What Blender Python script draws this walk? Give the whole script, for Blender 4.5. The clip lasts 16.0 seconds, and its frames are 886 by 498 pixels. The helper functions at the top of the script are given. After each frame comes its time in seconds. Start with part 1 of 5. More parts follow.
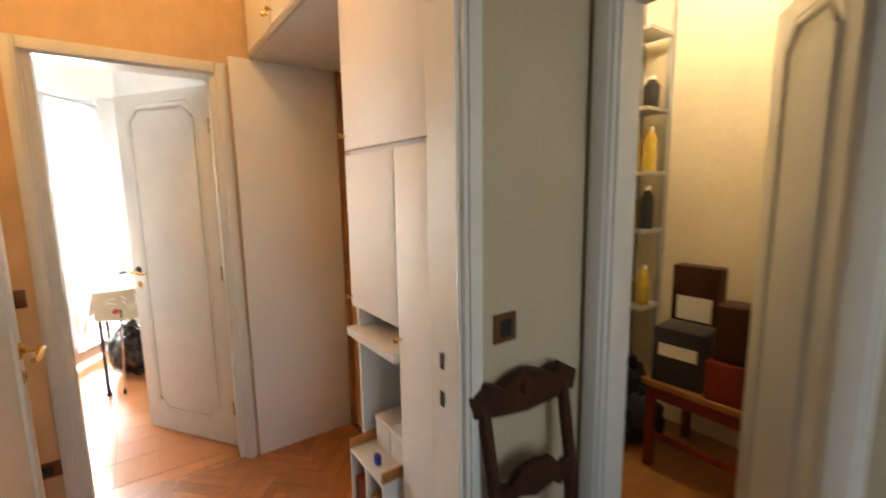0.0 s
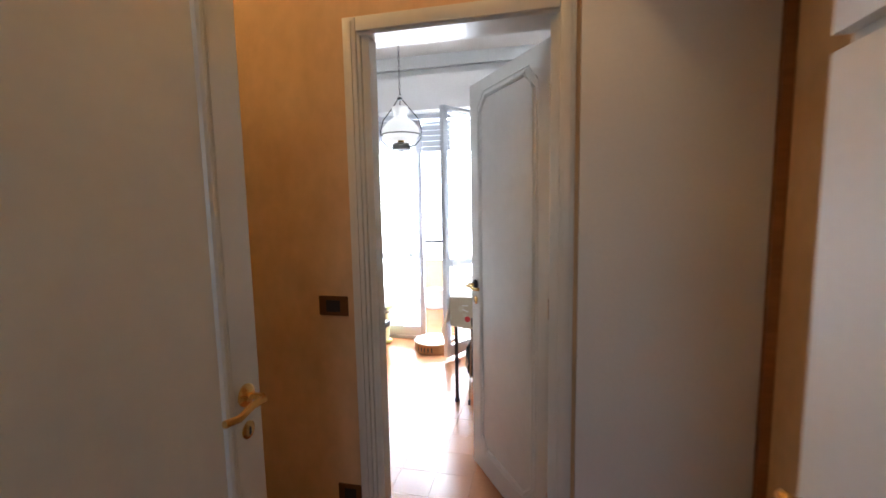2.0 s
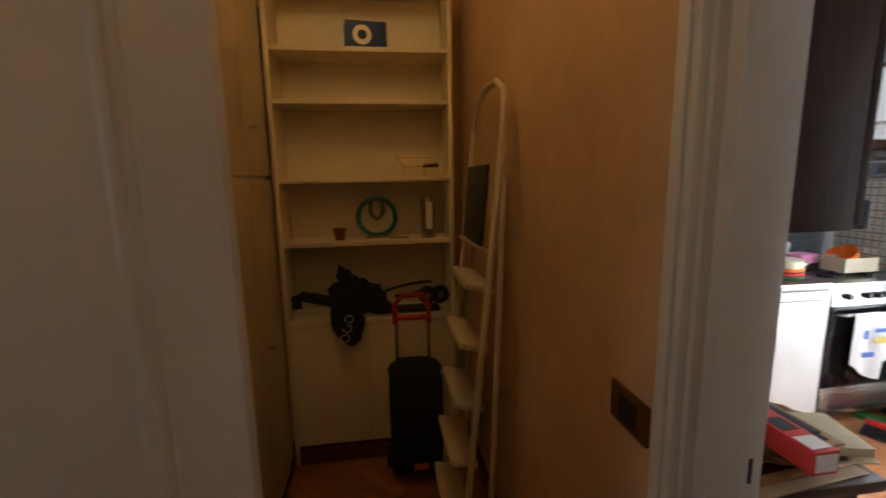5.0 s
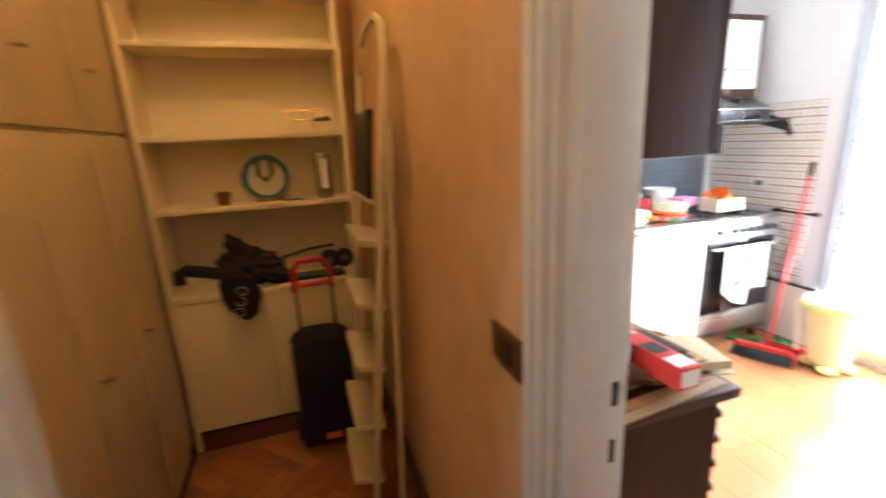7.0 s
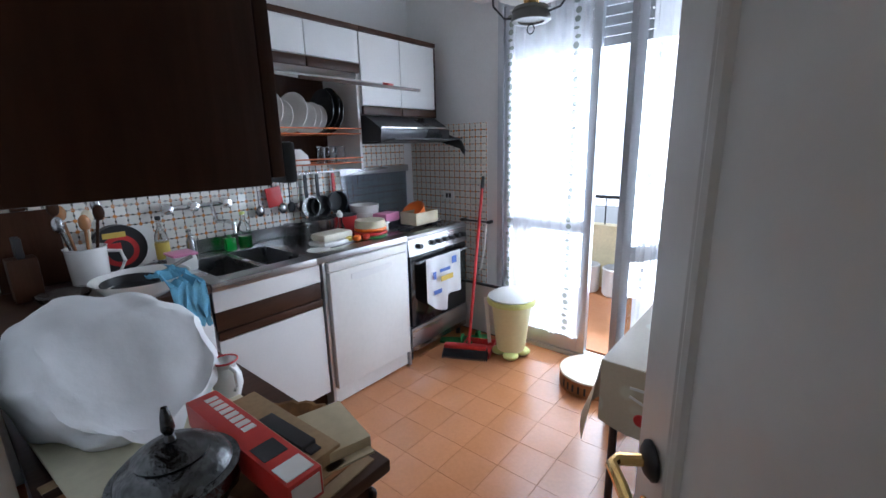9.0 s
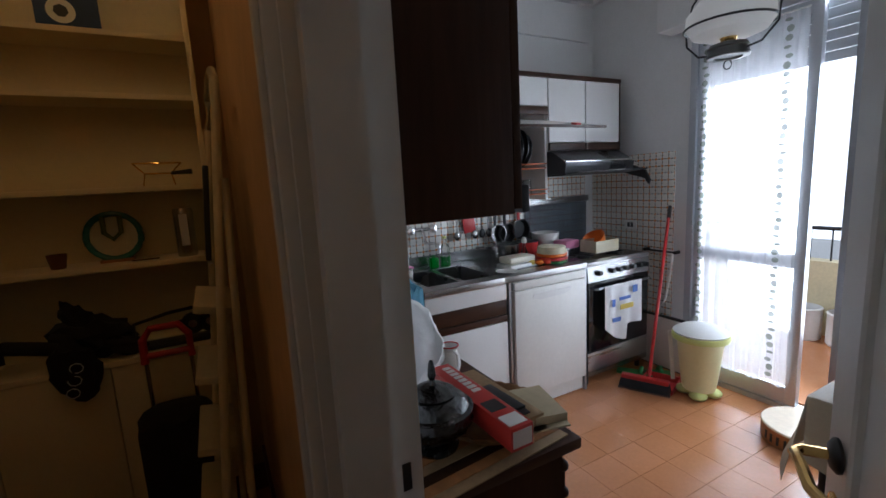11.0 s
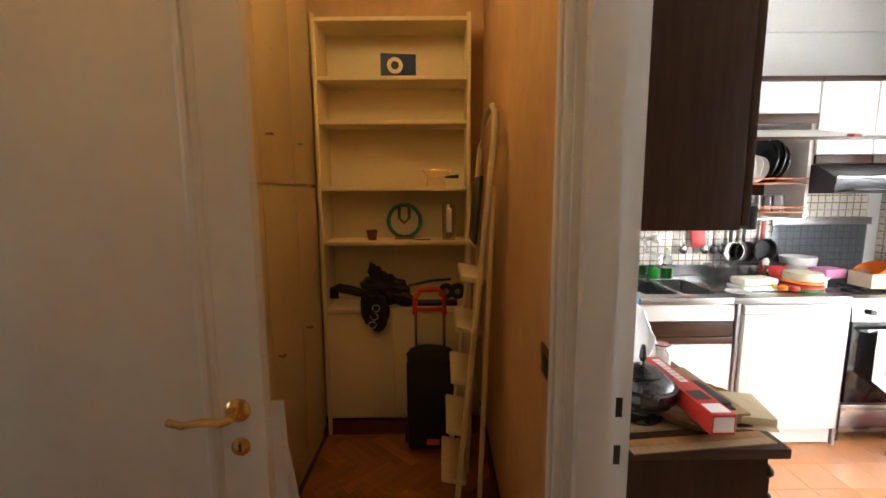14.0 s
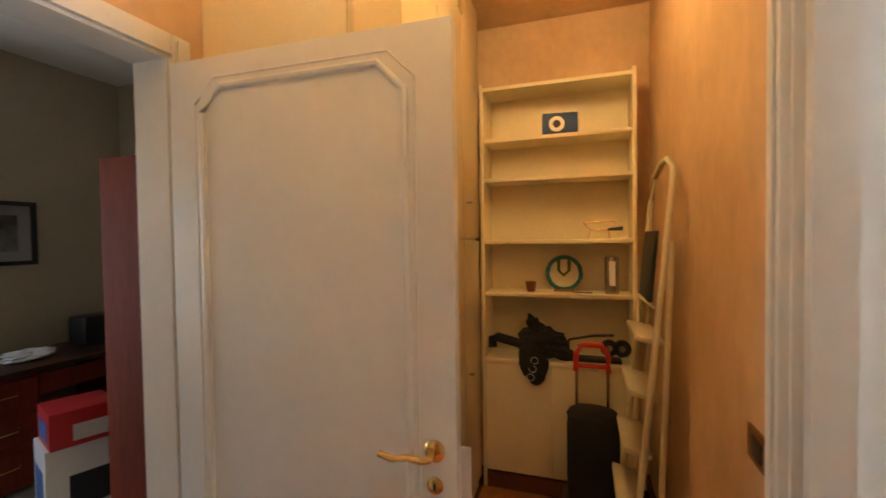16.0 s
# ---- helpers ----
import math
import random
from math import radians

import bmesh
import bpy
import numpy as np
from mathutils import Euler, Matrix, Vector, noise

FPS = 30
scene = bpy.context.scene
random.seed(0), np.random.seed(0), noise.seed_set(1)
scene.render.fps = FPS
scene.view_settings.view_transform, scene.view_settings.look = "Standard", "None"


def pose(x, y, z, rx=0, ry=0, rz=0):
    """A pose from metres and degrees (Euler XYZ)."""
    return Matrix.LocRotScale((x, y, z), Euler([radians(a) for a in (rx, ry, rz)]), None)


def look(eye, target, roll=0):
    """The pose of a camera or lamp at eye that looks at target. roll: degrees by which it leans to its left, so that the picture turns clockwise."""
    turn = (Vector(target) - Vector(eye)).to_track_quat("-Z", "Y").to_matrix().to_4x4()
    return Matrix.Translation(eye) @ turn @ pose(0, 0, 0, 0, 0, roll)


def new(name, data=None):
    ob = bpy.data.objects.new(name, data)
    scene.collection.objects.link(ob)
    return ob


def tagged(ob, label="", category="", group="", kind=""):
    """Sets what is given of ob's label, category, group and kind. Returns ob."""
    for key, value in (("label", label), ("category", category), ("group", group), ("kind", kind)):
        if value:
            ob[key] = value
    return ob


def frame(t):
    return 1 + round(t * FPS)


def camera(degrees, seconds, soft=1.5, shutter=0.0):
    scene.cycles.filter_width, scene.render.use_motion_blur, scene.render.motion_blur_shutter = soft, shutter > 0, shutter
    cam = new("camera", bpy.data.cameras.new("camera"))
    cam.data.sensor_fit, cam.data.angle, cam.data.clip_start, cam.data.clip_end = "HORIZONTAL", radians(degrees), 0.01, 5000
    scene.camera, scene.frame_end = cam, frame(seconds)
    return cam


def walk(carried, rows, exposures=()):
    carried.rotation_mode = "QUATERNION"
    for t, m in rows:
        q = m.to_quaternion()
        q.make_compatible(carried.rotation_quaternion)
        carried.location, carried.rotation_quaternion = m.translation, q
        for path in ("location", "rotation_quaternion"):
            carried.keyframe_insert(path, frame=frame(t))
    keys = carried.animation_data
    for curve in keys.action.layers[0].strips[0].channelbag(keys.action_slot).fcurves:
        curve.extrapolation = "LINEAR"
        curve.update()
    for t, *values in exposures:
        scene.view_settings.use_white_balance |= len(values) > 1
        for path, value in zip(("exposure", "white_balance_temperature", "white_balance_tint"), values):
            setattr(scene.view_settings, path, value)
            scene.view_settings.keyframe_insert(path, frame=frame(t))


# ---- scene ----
cam = camera(91.7, 16.0, shutter=0.4)
PATH = [
    (0, (0.638, 0.152, 1.507), (1.794, 1.758, 1.223), -0.9),
    (0.5, (0.809, 0.381, 1.489), (1.616, 2.204, 1.358), -0.9),
    (1, (0.954, 0.606, 1.472), (1.242, 2.573, 1.253), -1.6),
    (1.5, (1.038, 0.819, 1.474), (0.814, 2.788, 1.210), -1.0),
    (2, (0.994, 1.111, 1.469), (0.534, 3.045, 1.251), -1.1),
    (2.5, (0.931, 1.379, 1.442), (0.381, 3.271, 1.099), -1.2),
    (3, (0.901, 1.726, 1.462), (0.174, 3.569, 1.191), 0.0),
    (3.5, (0.845, 1.995, 1.438), (-0.051, 3.752, 1.107), -0.7),
    (4, (0.787, 2.156, 1.488), (-0.619, 3.551, 1.215), -1.8),
    (4.5, (0.818, 2.215, 1.503), (-1.024, 2.924, 1.186), -0.7),
    (4.7, (0.850, 2.200, 1.523), (-1.050, 2.716, 1.205), -0.8),
    (5.75, (0.930, 2.180, 1.490), (-1.030, 2.140, 1.130), -1.6),
    (6.8, (0.886, 2.255, 1.458), (-1.039, 2.607, 1.052), -3.2),
    (7, (0.845, 2.314, 1.451), (-1.002, 2.907, 0.966), -2.7),
    (7.5, (0.768, 2.475, 1.470), (-0.704, 3.732, 0.962), -1.5),
    (8, (0.738, 2.629, 1.464), (-0.483, 4.114, 0.912), -2.6),
    (8.5, (0.739, 2.761, 1.444), (-0.508, 4.24, 0.935), -1.8),
    (9, (0.745, 2.787, 1.45), (-0.5, 4.279, 0.979), -1.4),
    (9.5, (0.752, 2.766, 1.457), (-0.693, 4.09, 1.059), -2.5),
    (10, (0.811, 2.619, 1.487), (-0.854, 3.656, 1.094), -3.6),
    (10.2, (0.833, 2.596, 1.489), (-0.871, 3.597, 1.18), -3.0),
    (12.3, (0.940, 2.480, 1.445), (-0.856, 3.264, 1.046), -2.9),
    (12.5, (0.950, 2.468, 1.459), (-0.860, 3.217, 1.053), -2.8),
    (13, (1.032, 2.458, 1.473), (-0.859, 2.986, 1.094), -1.2),
    (13.5, (1.138, 2.421, 1.480), (-0.821, 2.630, 1.133), -0.5),
    (14, (1.202, 2.381, 1.500), (-0.780, 2.391, 1.232), -0.4),
    (14.5, (1.224, 2.378, 1.515), (-0.764, 2.337, 1.294), 0.0),
    (15, (1.228, 2.356, 1.518), (-0.756, 2.200, 1.331), -0.8),
    (15.5, (1.251, 2.321, 1.527), (-0.702, 1.910, 1.407), -1.5),
    (16, (1.282, 2.285, 1.542), (-0.616, 1.656, 1.492), -0.8),
]
EXPOSURES = [(0, 2.05, 7500, 10), (.5, 2.1, 7300, 10), (1, 1.6, 6600, 10), (2, 1.0, 5950, 10), (3.5, .75, 5800, 10), (4.5, .25, 6100, 10), (5.75, .8, 6400, 10), (6.8, 2.2, 6300, 10), (7, 2.1, 6200, 10),
             (7.5, 1.2, 5900, 10), (8.5, -.1, 5550, 10), (9, -.35, 5550, 10), (9.5, -.8, 5600, 10), (10.2, -1.25, 5600, 10), (12.5, .55, 6400, 10), (14, 1.2, 6900, 10), (15, 1.5, 6700, 10), (16, 2.05, 6500, 10)]
walk(cam, [(t, look(eye, target, roll)) for t, eye, target, roll in PATH], EXPOSURES)

# ---- world, sun, lights ----
world = bpy.data.worlds.new("sky")
scene.world = world
world.use_nodes = True
wn = world.node_tree
sky = wn.nodes.new("ShaderNodeTexSky")
sky.sky_type = "NISHITA"
sky.sun_disc = False
sky.sun_elevation, sky.sun_rotation = radians(68), radians(260)
wn.links.new(sky.outputs[0], wn.nodes["Background"].inputs[0])
wn.nodes["Background"].inputs[1].default_value = 0.15


def lamp(name, kind, energy, colour, m, **extra):
    data = bpy.data.lights.new(name, kind)
    data.energy, data.color = energy, colour
    for key, value in extra.items():
        if key == "size":
            data.size = value
        if key == "size_y":
            data.shape = "RECTANGLE"
            data.size_y = value
        if key == "angle":
            data.angle = value
        if key == "radius":
            data.shadow_soft_size = value
    ob = new(name, data)
    ob.matrix_world = m
    return ob


# the sun stands behind the house, so the balcony lies in open shade
lamp("sun", "SUN", 2.5, (1, .95, .88), look((0, 0, 9), (3.5, .6, 0)), angle=radians(.5))
lamp("window_skylight", "AREA", 95, (.90, .95, 1), look((-.26, 5.75, 1.35), (-.26, 3.6, .9)), size=1.25, size_y=2.1)
lamp("study_window_skylight", "AREA", 2.9, (.80, .90, 1), look((.9, -1.66, 1.5), (.9, 1.0, 1.2)), size=1.2, size_y=1.4)
lamp("hall_bulb", "POINT", 2.6, (1, .66, .29), pose(.75, 1.85, 2.76), radius=.09)
# unseen second lamp, added to brighten the corridor shelves
lamp("corridor_fill", "POINT", 4.8, (1, .68, .29), pose(-.30, 2.15, 2.76), radius=.09)
lamp("closet_bulb", "POINT", 7, (1, .80, .55), pose(2.75, 1.15, 2.62), radius=.06)

# ---- materials ----


def mat(name, colour, rough=.5, metal=0., var=.10, scale=3., grain=40., bump=.05, second=None, spread=.5, trans=0., coat=0., stretch=(1, 1, 1), island=0., spec=.5):
    """Two scales of variation: stains from a broad noise, grain and relief from a fine one."""
    m = bpy.data.materials.new(name)
    m.use_nodes = True
    nt = m.node_tree
    b = nt.nodes["Principled BSDF"]
    tc = nt.nodes.new("ShaderNodeTexCoord")
    mp = nt.nodes.new("ShaderNodeMapping")
    mp.inputs["Scale"].default_value = stretch
    nt.links.new(tc.outputs["Object"], mp.inputs["Vector"])
    if island:
        # each piece takes its own stretch of the grain
        oi, sc = nt.nodes.new("ShaderNodeObjectInfo"), nt.nodes.new("ShaderNodeMath")
        sc.operation = "MULTIPLY"
        sc.inputs[1].default_value = 60
        nt.links.new(oi.outputs["Random"], sc.inputs[0])
        nt.links.new(sc.outputs[0], mp.inputs["Location"])
    big, fine = nt.nodes.new("ShaderNodeTexNoise"), nt.nodes.new("ShaderNodeTexNoise")
    for n, s, d in ((big, scale, 4), (fine, grain, 6)):
        n.inputs["Scale"].default_value = s
        n.inputs["Detail"].default_value = d
        nt.links.new(mp.outputs[0], n.inputs["Vector"])
    ramp = nt.nodes.new("ShaderNodeValToRGB")
    lo = second or tuple(c * (1 - var * 1.5) for c in colour)
    hi = colour if second else tuple(min(1, c * (1 + var)) for c in colour)
    ramp.color_ramp.elements[0].color, ramp.color_ramp.elements[1].color = (*lo, 1), (*hi, 1)
    ramp.color_ramp.elements[0].position, ramp.color_ramp.elements[1].position = .5 - spread / 2, .5 + spread / 2
    nt.links.new(big.outputs[0], ramp.inputs[0])
    mix = nt.nodes.new("ShaderNodeMix")
    mix.data_type, mix.blend_type = "RGBA", "MULTIPLY"
    mix.inputs[0].default_value = min(1, var * 2.5)
    nt.links.new(ramp.outputs[0], mix.inputs[6])
    nt.links.new(fine.outputs[0], mix.inputs[7])
    gain = nt.nodes.new("ShaderNodeMix")
    gain.data_type, gain.blend_type = "RGBA", "MULTIPLY"
    gain.inputs[0].default_value = 1
    g = 1 + min(1, var * 2.5) * .5
    gain.inputs[7].default_value = (g, g, g, 1)
    nt.links.new(mix.outputs[2], gain.inputs[6])
    out = gain.outputs[2]
    if island:
        info = nt.nodes.new("ShaderNodeObjectInfo")
        hsv = nt.nodes.new("ShaderNodeHueSaturation")
        mr = nt.nodes.new("ShaderNodeMapRange")
        mr.inputs[3].default_value, mr.inputs[4].default_value = 1 - island, 1 + island
        nt.links.new(info.outputs["Random"], mr.inputs[0])
        nt.links.new(mr.outputs[0], hsv.inputs["Value"])
        nt.links.new(out, hsv.inputs["Color"])
        out = hsv.outputs[0]
    nt.links.new(out, b.inputs["Base Color"])
    rr = nt.nodes.new("ShaderNodeMapRange")
    rr.inputs[3].default_value, rr.inputs[4].default_value = max(.02, rough - .08), min(1, rough + .08)
    nt.links.new(big.outputs[0], rr.inputs[0])
    nt.links.new(rr.outputs[0], b.inputs["Roughness"])
    b.inputs["Metallic"].default_value = metal
    b.inputs["Transmission Weight"].default_value = trans
    b.inputs["Coat Weight"].default_value = coat
    b.inputs["Specular IOR Level"].default_value = spec
    if bump:
        bp = nt.nodes.new("ShaderNodeBump")
        bp.inputs["Strength"].default_value = bump * 3
        bp.inputs["Distance"].default_value = .004
        nt.links.new(fine.outputs[0], bp.inputs["Height"])
        nt.links.new(bp.outputs[0], b.inputs["Normal"])
    return m


peach = mat("sponged_peach_paint", (.72, .50, .30), .75, var=.09, scale=3.2, grain=22, bump=.06, second=(.57, .37, .20), spread=.45, stretch=(1, 1, .7))
plaster = mat("white_plaster", (.78, .78, .77), .8, var=.04, scale=2, grain=60, bump=.05)
ceilpaint = mat("ceiling_paint", (.80, .78, .74), .85, var=.04, scale=1.5, grain=50, bump=.03)
beige = mat("beige_wallpaper", (.50, .42, .30), .7, var=.08, scale=2, grain=60, bump=.05)
cream = mat("cream_plaster", (.74, .66, .50), .8, var=.06, scale=2, grain=40, bump=.05)
enamel = mat("white_gloss_enamel", (.68, .67, .63), .32, var=.04, scale=4, grain=25, bump=.02)
laminate = mat("white_laminate", (.74, .73, .71), .55, var=.03, scale=3, grain=80, bump=.01)
ivory = mat("ivory_laminate", (.80, .70, .47), .42, var=.04, scale=3, grain=60, bump=.015)
ivorydoor = mat("ivory_gloss_doors", (.62, .50, .29), .3, var=.05, scale=3, grain=40, bump=.015)
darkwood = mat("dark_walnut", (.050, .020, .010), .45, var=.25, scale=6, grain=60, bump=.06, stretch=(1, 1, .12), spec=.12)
darkwood_h = mat("dark_walnut_rail", (.060, .025, .013), .38, var=.25, scale=6, grain=60, bump=.06, stretch=(1, .12, 1), spec=.25)
mahogany = mat("mahogany_veneer", (.21, .035, .014), .7, var=.2, scale=5, grain=50, bump=.03, stretch=(1, 1, .15), spec=.15)
parquet_m = mat("oiled_oak_parquet", (.42, .165, .052), .34, var=.22, scale=9, grain=70, bump=.05, stretch=(.15, 1, 1), island=.22)
subfloor = mat("parquet_bed", (.10, .05, .025), .7)
terracotta = mat("glazed_terracotta", (.52, .225, .10), .22, var=.08, scale=5, grain=60, bump=.006, second=(.47, .195, .08), island=.04)
grout = mat("grey_brown_grout", (.36, .17, .085), .85, var=.2, scale=20, grain=120)
steel = mat("brushed_steel", (.42, .42, .42), .26, 1, var=.06, scale=3, grain=120, bump=.02, stretch=(1, .08, 1))
chrome = mat("chrome", (.72, .72, .72), .1, 1, var=.02, bump=0)
alu = mat("anodised_aluminium", (.55, .57, .60), .4, .85, var=.05, grain=80, bump=.02)
brass = mat("polished_brass", (.80, .52, .18), .2, 1, var=.08, scale=20, bump=.02)
blackm = mat("black_plastic", (.018, .018, .02), .45, var=.15, bump=.03)
blackgloss = mat("black_oven_glass", (.012, .012, .014), .08, var=.1, bump=0)
blackcloth = mat("black_nylon", (.009, .009, .011), .75, var=.3, scale=8, grain=200, bump=.2)
red = mat("red_plastic", (.55, .03, .03), .35, var=.08, bump=.02)
whitep = mat("white_plastic", (.78, .77, .73), .35, var=.04, bump=.02)
porcelain = mat("white_porcelain", (.82, .81, .78), .14, var=.03, bump=0)
cardboard = mat("brown_cardboard", (.34, .22, .11), .8, var=.12, scale=10, grain=80, bump=.06)
paperw = mat("crumpled_white_paper", (.78, .78, .78), .7, var=.05, scale=6, grain=9, bump=.5)
greyblue = mat("carpet_grey_blue", (.30, .31, .33), .85, var=.15, scale=6, grain=200, bump=.2)
skirtm = mat("red_brown_skirting", (.13, .04, .022), .4, var=.2, scale=5, grain=40, stretch=(.2, 1, 1))
woodlight = mat("honey_wood", (.38, .16, .05), .4, var=.2, scale=6, grain=50, bump=.05, stretch=(.2, 1, 1))
bluefabric = mat("light_blue_cloth", (.18, .47, .66), .85, var=.15, scale=20, grain=200, bump=.2)
greenp = mat("green_rubber", (.03, .22, .05), .5, var=.2, bump=.1)
orangep = mat("orange_plastic", (.85, .20, .02), .35, var=.06)
pinkp = mat("pink_plastic", (.78, .28, .48), .35, var=.05)
yellowp = mat("pale_yellow_plastic", (.76, .74, .42), .35, var=.05, bump=.02)
limep = mat("pale_lime_plastic", (.68, .72, .25), .35, var=.05)
silver = mat("tarnished_silver", (.13, .13, .13), .25, 1, var=.35, scale=20, grain=60, bump=.25)
bone = mat("cream_enamelled_steel", (.62, .55, .38), .42, var=.08, scale=6)
clear = bpy.data.materials.new("clear_glass")
clear.use_nodes = True
clear.node_tree.nodes["Principled BSDF"].inputs["Transmission Weight"].default_value = 1
clear.node_tree.nodes["Principled BSDF"].inputs["Roughness"].default_value = .02
clear.node_tree.nodes["Principled BSDF"].inputs["IOR"].default_value = 1.45


def sheer(name, colour, glow, hole):
    """Thin cloth: part diffuse, part translucent, part clear between the threads."""
    m = bpy.data.materials.new(name)
    m.use_nodes = True
    nt = m.node_tree
    nt.nodes.remove(nt.nodes["Principled BSDF"])
    d, t, c = nt.nodes.new("ShaderNodeBsdfDiffuse"), nt.nodes.new("ShaderNodeBsdfTranslucent"), nt.nodes.new("ShaderNodeBsdfTransparent")
    d.inputs[0].default_value = t.inputs[0].default_value = (*colour, 1)
    a, b = nt.nodes.new("ShaderNodeMixShader"), nt.nodes.new("ShaderNodeMixShader")
    a.inputs[0].default_value = glow
    tc, n, mr = nt.nodes.new("ShaderNodeTexCoord"), nt.nodes.new("ShaderNodeTexNoise"), nt.nodes.new("ShaderNodeMapRange")
    n.inputs["Scale"].default_value = 9
    nt.links.new(tc.outputs["Object"], n.inputs["Vector"])
    mr.inputs[3].default_value, mr.inputs[4].default_value = max(0, hole - .1), min(1, hole + .1)
    nt.links.new(n.outputs[0], mr.inputs[0])
    nt.links.new(mr.outputs[0], b.inputs[0])
    nt.links.new(d.outputs[0], a.inputs[1]), nt.links.new(t.outputs[0], a.inputs[2])
    nt.links.new(a.outputs[0], b.inputs[1]), nt.links.new(c.outputs[0], b.inputs[2])
    nt.links.new(b.outputs[0], nt.nodes["Material Output"].inputs[0])
    return m


curtain_m = sheer("white_voile", (.88, .88, .9), .6, .42)
trim_m = sheer("embroidered_border", (.26, .28, .24), .35, .1)
opal = sheer("opal_glass", (.97, .96, .93), .75, 0.05)


# ---- mesh helpers ----
def box(bm, x0, y0, z0, x1, y1, z1, bevel=0., m=None):
    made = bmesh.ops.create_cube(bm, size=1, matrix=Matrix.Translation(((x0 + x1) / 2, (y0 + y1) / 2, (z0 + z1) / 2)) @ Matrix.Diagonal((abs(x1 - x0), abs(y1 - y0), abs(z1 - z0), 1)))
    vs = made["verts"]
    if bevel:
        es = list({e for v in vs for e in v.link_edges})
        r = bmesh.ops.bevel(bm, geom=es, offset=bevel, segments=2, affect="EDGES", profile=.6)
        vs = list({v for f in r["faces"] for v in f.verts} | {v for v in vs if v.is_valid})
    if m is not None:
        bmesh.ops.transform(bm, matrix=m, verts=vs)
    return bm


def rod(bm, p, q, r, r2=None, seg=14):
    p, q = Vector(p), Vector(q)
    d = q - p
    bmesh.ops.create_cone(bm, cap_ends=True, segments=seg, radius1=r, radius2=r if r2 is None else r2, depth=d.length, matrix=Matrix.Translation((p + q) / 2) @ d.to_track_quat("Z", "Y").to_matrix().to_4x4())
    return bm


def tube(bm, pts, r, seg=10, closed=False):
    pts = [Vector(p) for p in pts]
    n, rings = len(pts), []
    up = Vector((.13, .21, 1)).normalized()
    for i, p in enumerate(pts):
        a = pts[(i - 1) % n] if closed or i else p
        b = pts[(i + 1) % n] if closed or i < n - 1 else p
        d = (b - a).normalized()
        u = d.cross(up if abs(d.dot(up)) < .95 else Vector((1, 0, 0))).normalized()
        v = d.cross(u)
        rings.append([bm.verts.new(p + r * (u * math.cos(k * math.tau / seg) + v * math.sin(k * math.tau / seg))) for k in range(seg)])
    for i in range(n if closed else n - 1):
        s, t = rings[i], rings[(i + 1) % n]
        for k in range(seg):
            bm.faces.new((s[k], s[(k + 1) % seg], t[(k + 1) % seg], t[k]))
    if not closed:
        bm.faces.new(rings[0][::-1]), bm.faces.new(rings[-1])
    return bm


def lathe(bm, profile, centre=(0, 0, 0), seg=28, wave=None, m=None):
    cx, cy, cz = centre
    rings = []
    for r, z in profile:
        ring = []
        for k in range(seg):
            a = k * math.tau / seg
            rr = max(r, .0004) * (1 + (wave(a, z) if wave else 0))
            p = Vector((rr * math.cos(a), rr * math.sin(a), z))
            ring.append(bm.verts.new((m @ p if m else p) + Vector((cx, cy, cz))))
        rings.append(ring)
    for s, t in zip(rings, rings[1:]):
        for k in range(seg):
            bm.faces.new((s[k], s[(k + 1) % seg], t[(k + 1) % seg], t[k]))
    bm.faces.new(rings[0][::-1]), bm.faces.new(rings[-1])
    return bm


def prism(bm, outline, lo, hi, axis="y"):
    """A flat outline of (a, b) pairs, pushed from lo to hi along an axis."""
    def at(a, b, c):
        return {"x": (c, a, b), "y": (a, c, b), "z": (a, b, c)}[axis]
    s = [bm.verts.new(at(a, b, lo)) for a, b in outline]
    t = [bm.verts.new(at(a, b, hi)) for a, b in outline]
    n = len(outline)
    for k in range(n):
        bm.faces.new((s[k], s[(k + 1) % n], t[(k + 1) % n], t[k]))
    bm.faces.new(s[::-1]), bm.faces.new(t)
    return bm


def sheet(bm, nu, nv, f, thick=.0):
    grid = [[bm.verts.new(f(i / nu, j / nv)) for j in range(nv + 1)] for i in range(nu + 1)]
    faces = [bm.faces.new((grid[i][j], grid[i + 1][j], grid[i + 1][j + 1], grid[i][j + 1])) for i in range(nu) for j in range(nv)]
    if thick:
        bmesh.ops.recalc_face_normals(bm, faces=faces)
        bmesh.ops.solidify(bm, geom=faces, thickness=thick)
    return bm


def B():
    return bmesh.new()


def bx(*a, **k):
    return box(B(), *a, **k)


def finish(name, bm, material, smooth=None):
    bmesh.ops.recalc_face_normals(bm, faces=bm.faces)
    me = bpy.data.meshes.new(name)
    for f in bm.faces:
        f.smooth = True
    for e in bm.edges:
        e.smooth = len(e.link_faces) == 2 and e.calc_face_angle(0) < .6
    bm.to_mesh(me)
    bm.free()
    me.materials.append(material)
    return me


def part(name, bm, material, parent, label="", at=None):
    ob = new(name, finish(name, bm, material))
    ob.parent = parent
    if at is not None:
        ob.matrix_local = at
    return tagged(ob, label)


def thing(name, label, category, m=None, group="", kind=""):
    ob = new(name)
    ob.empty_display_size = .05
    ob.matrix_world = m or Matrix()
    return tagged(ob, label, category, group, kind)


def solid(name, bm, material, label, category, m=None, group="", kind=""):
    ob = new(name, finish(name, bm, material))
    ob.matrix_world = m or Matrix()
    return tagged(ob, label, category, group, kind)


def structure(name, bm, material, label, category="wall"):
    return solid(name, bm, material, label, category, kind="structure")


# ---- the shell ----
XW, YW, XE = -1.80, 5.46, 1.40          # kitchen west, window and east walls
CEIL = 2.92


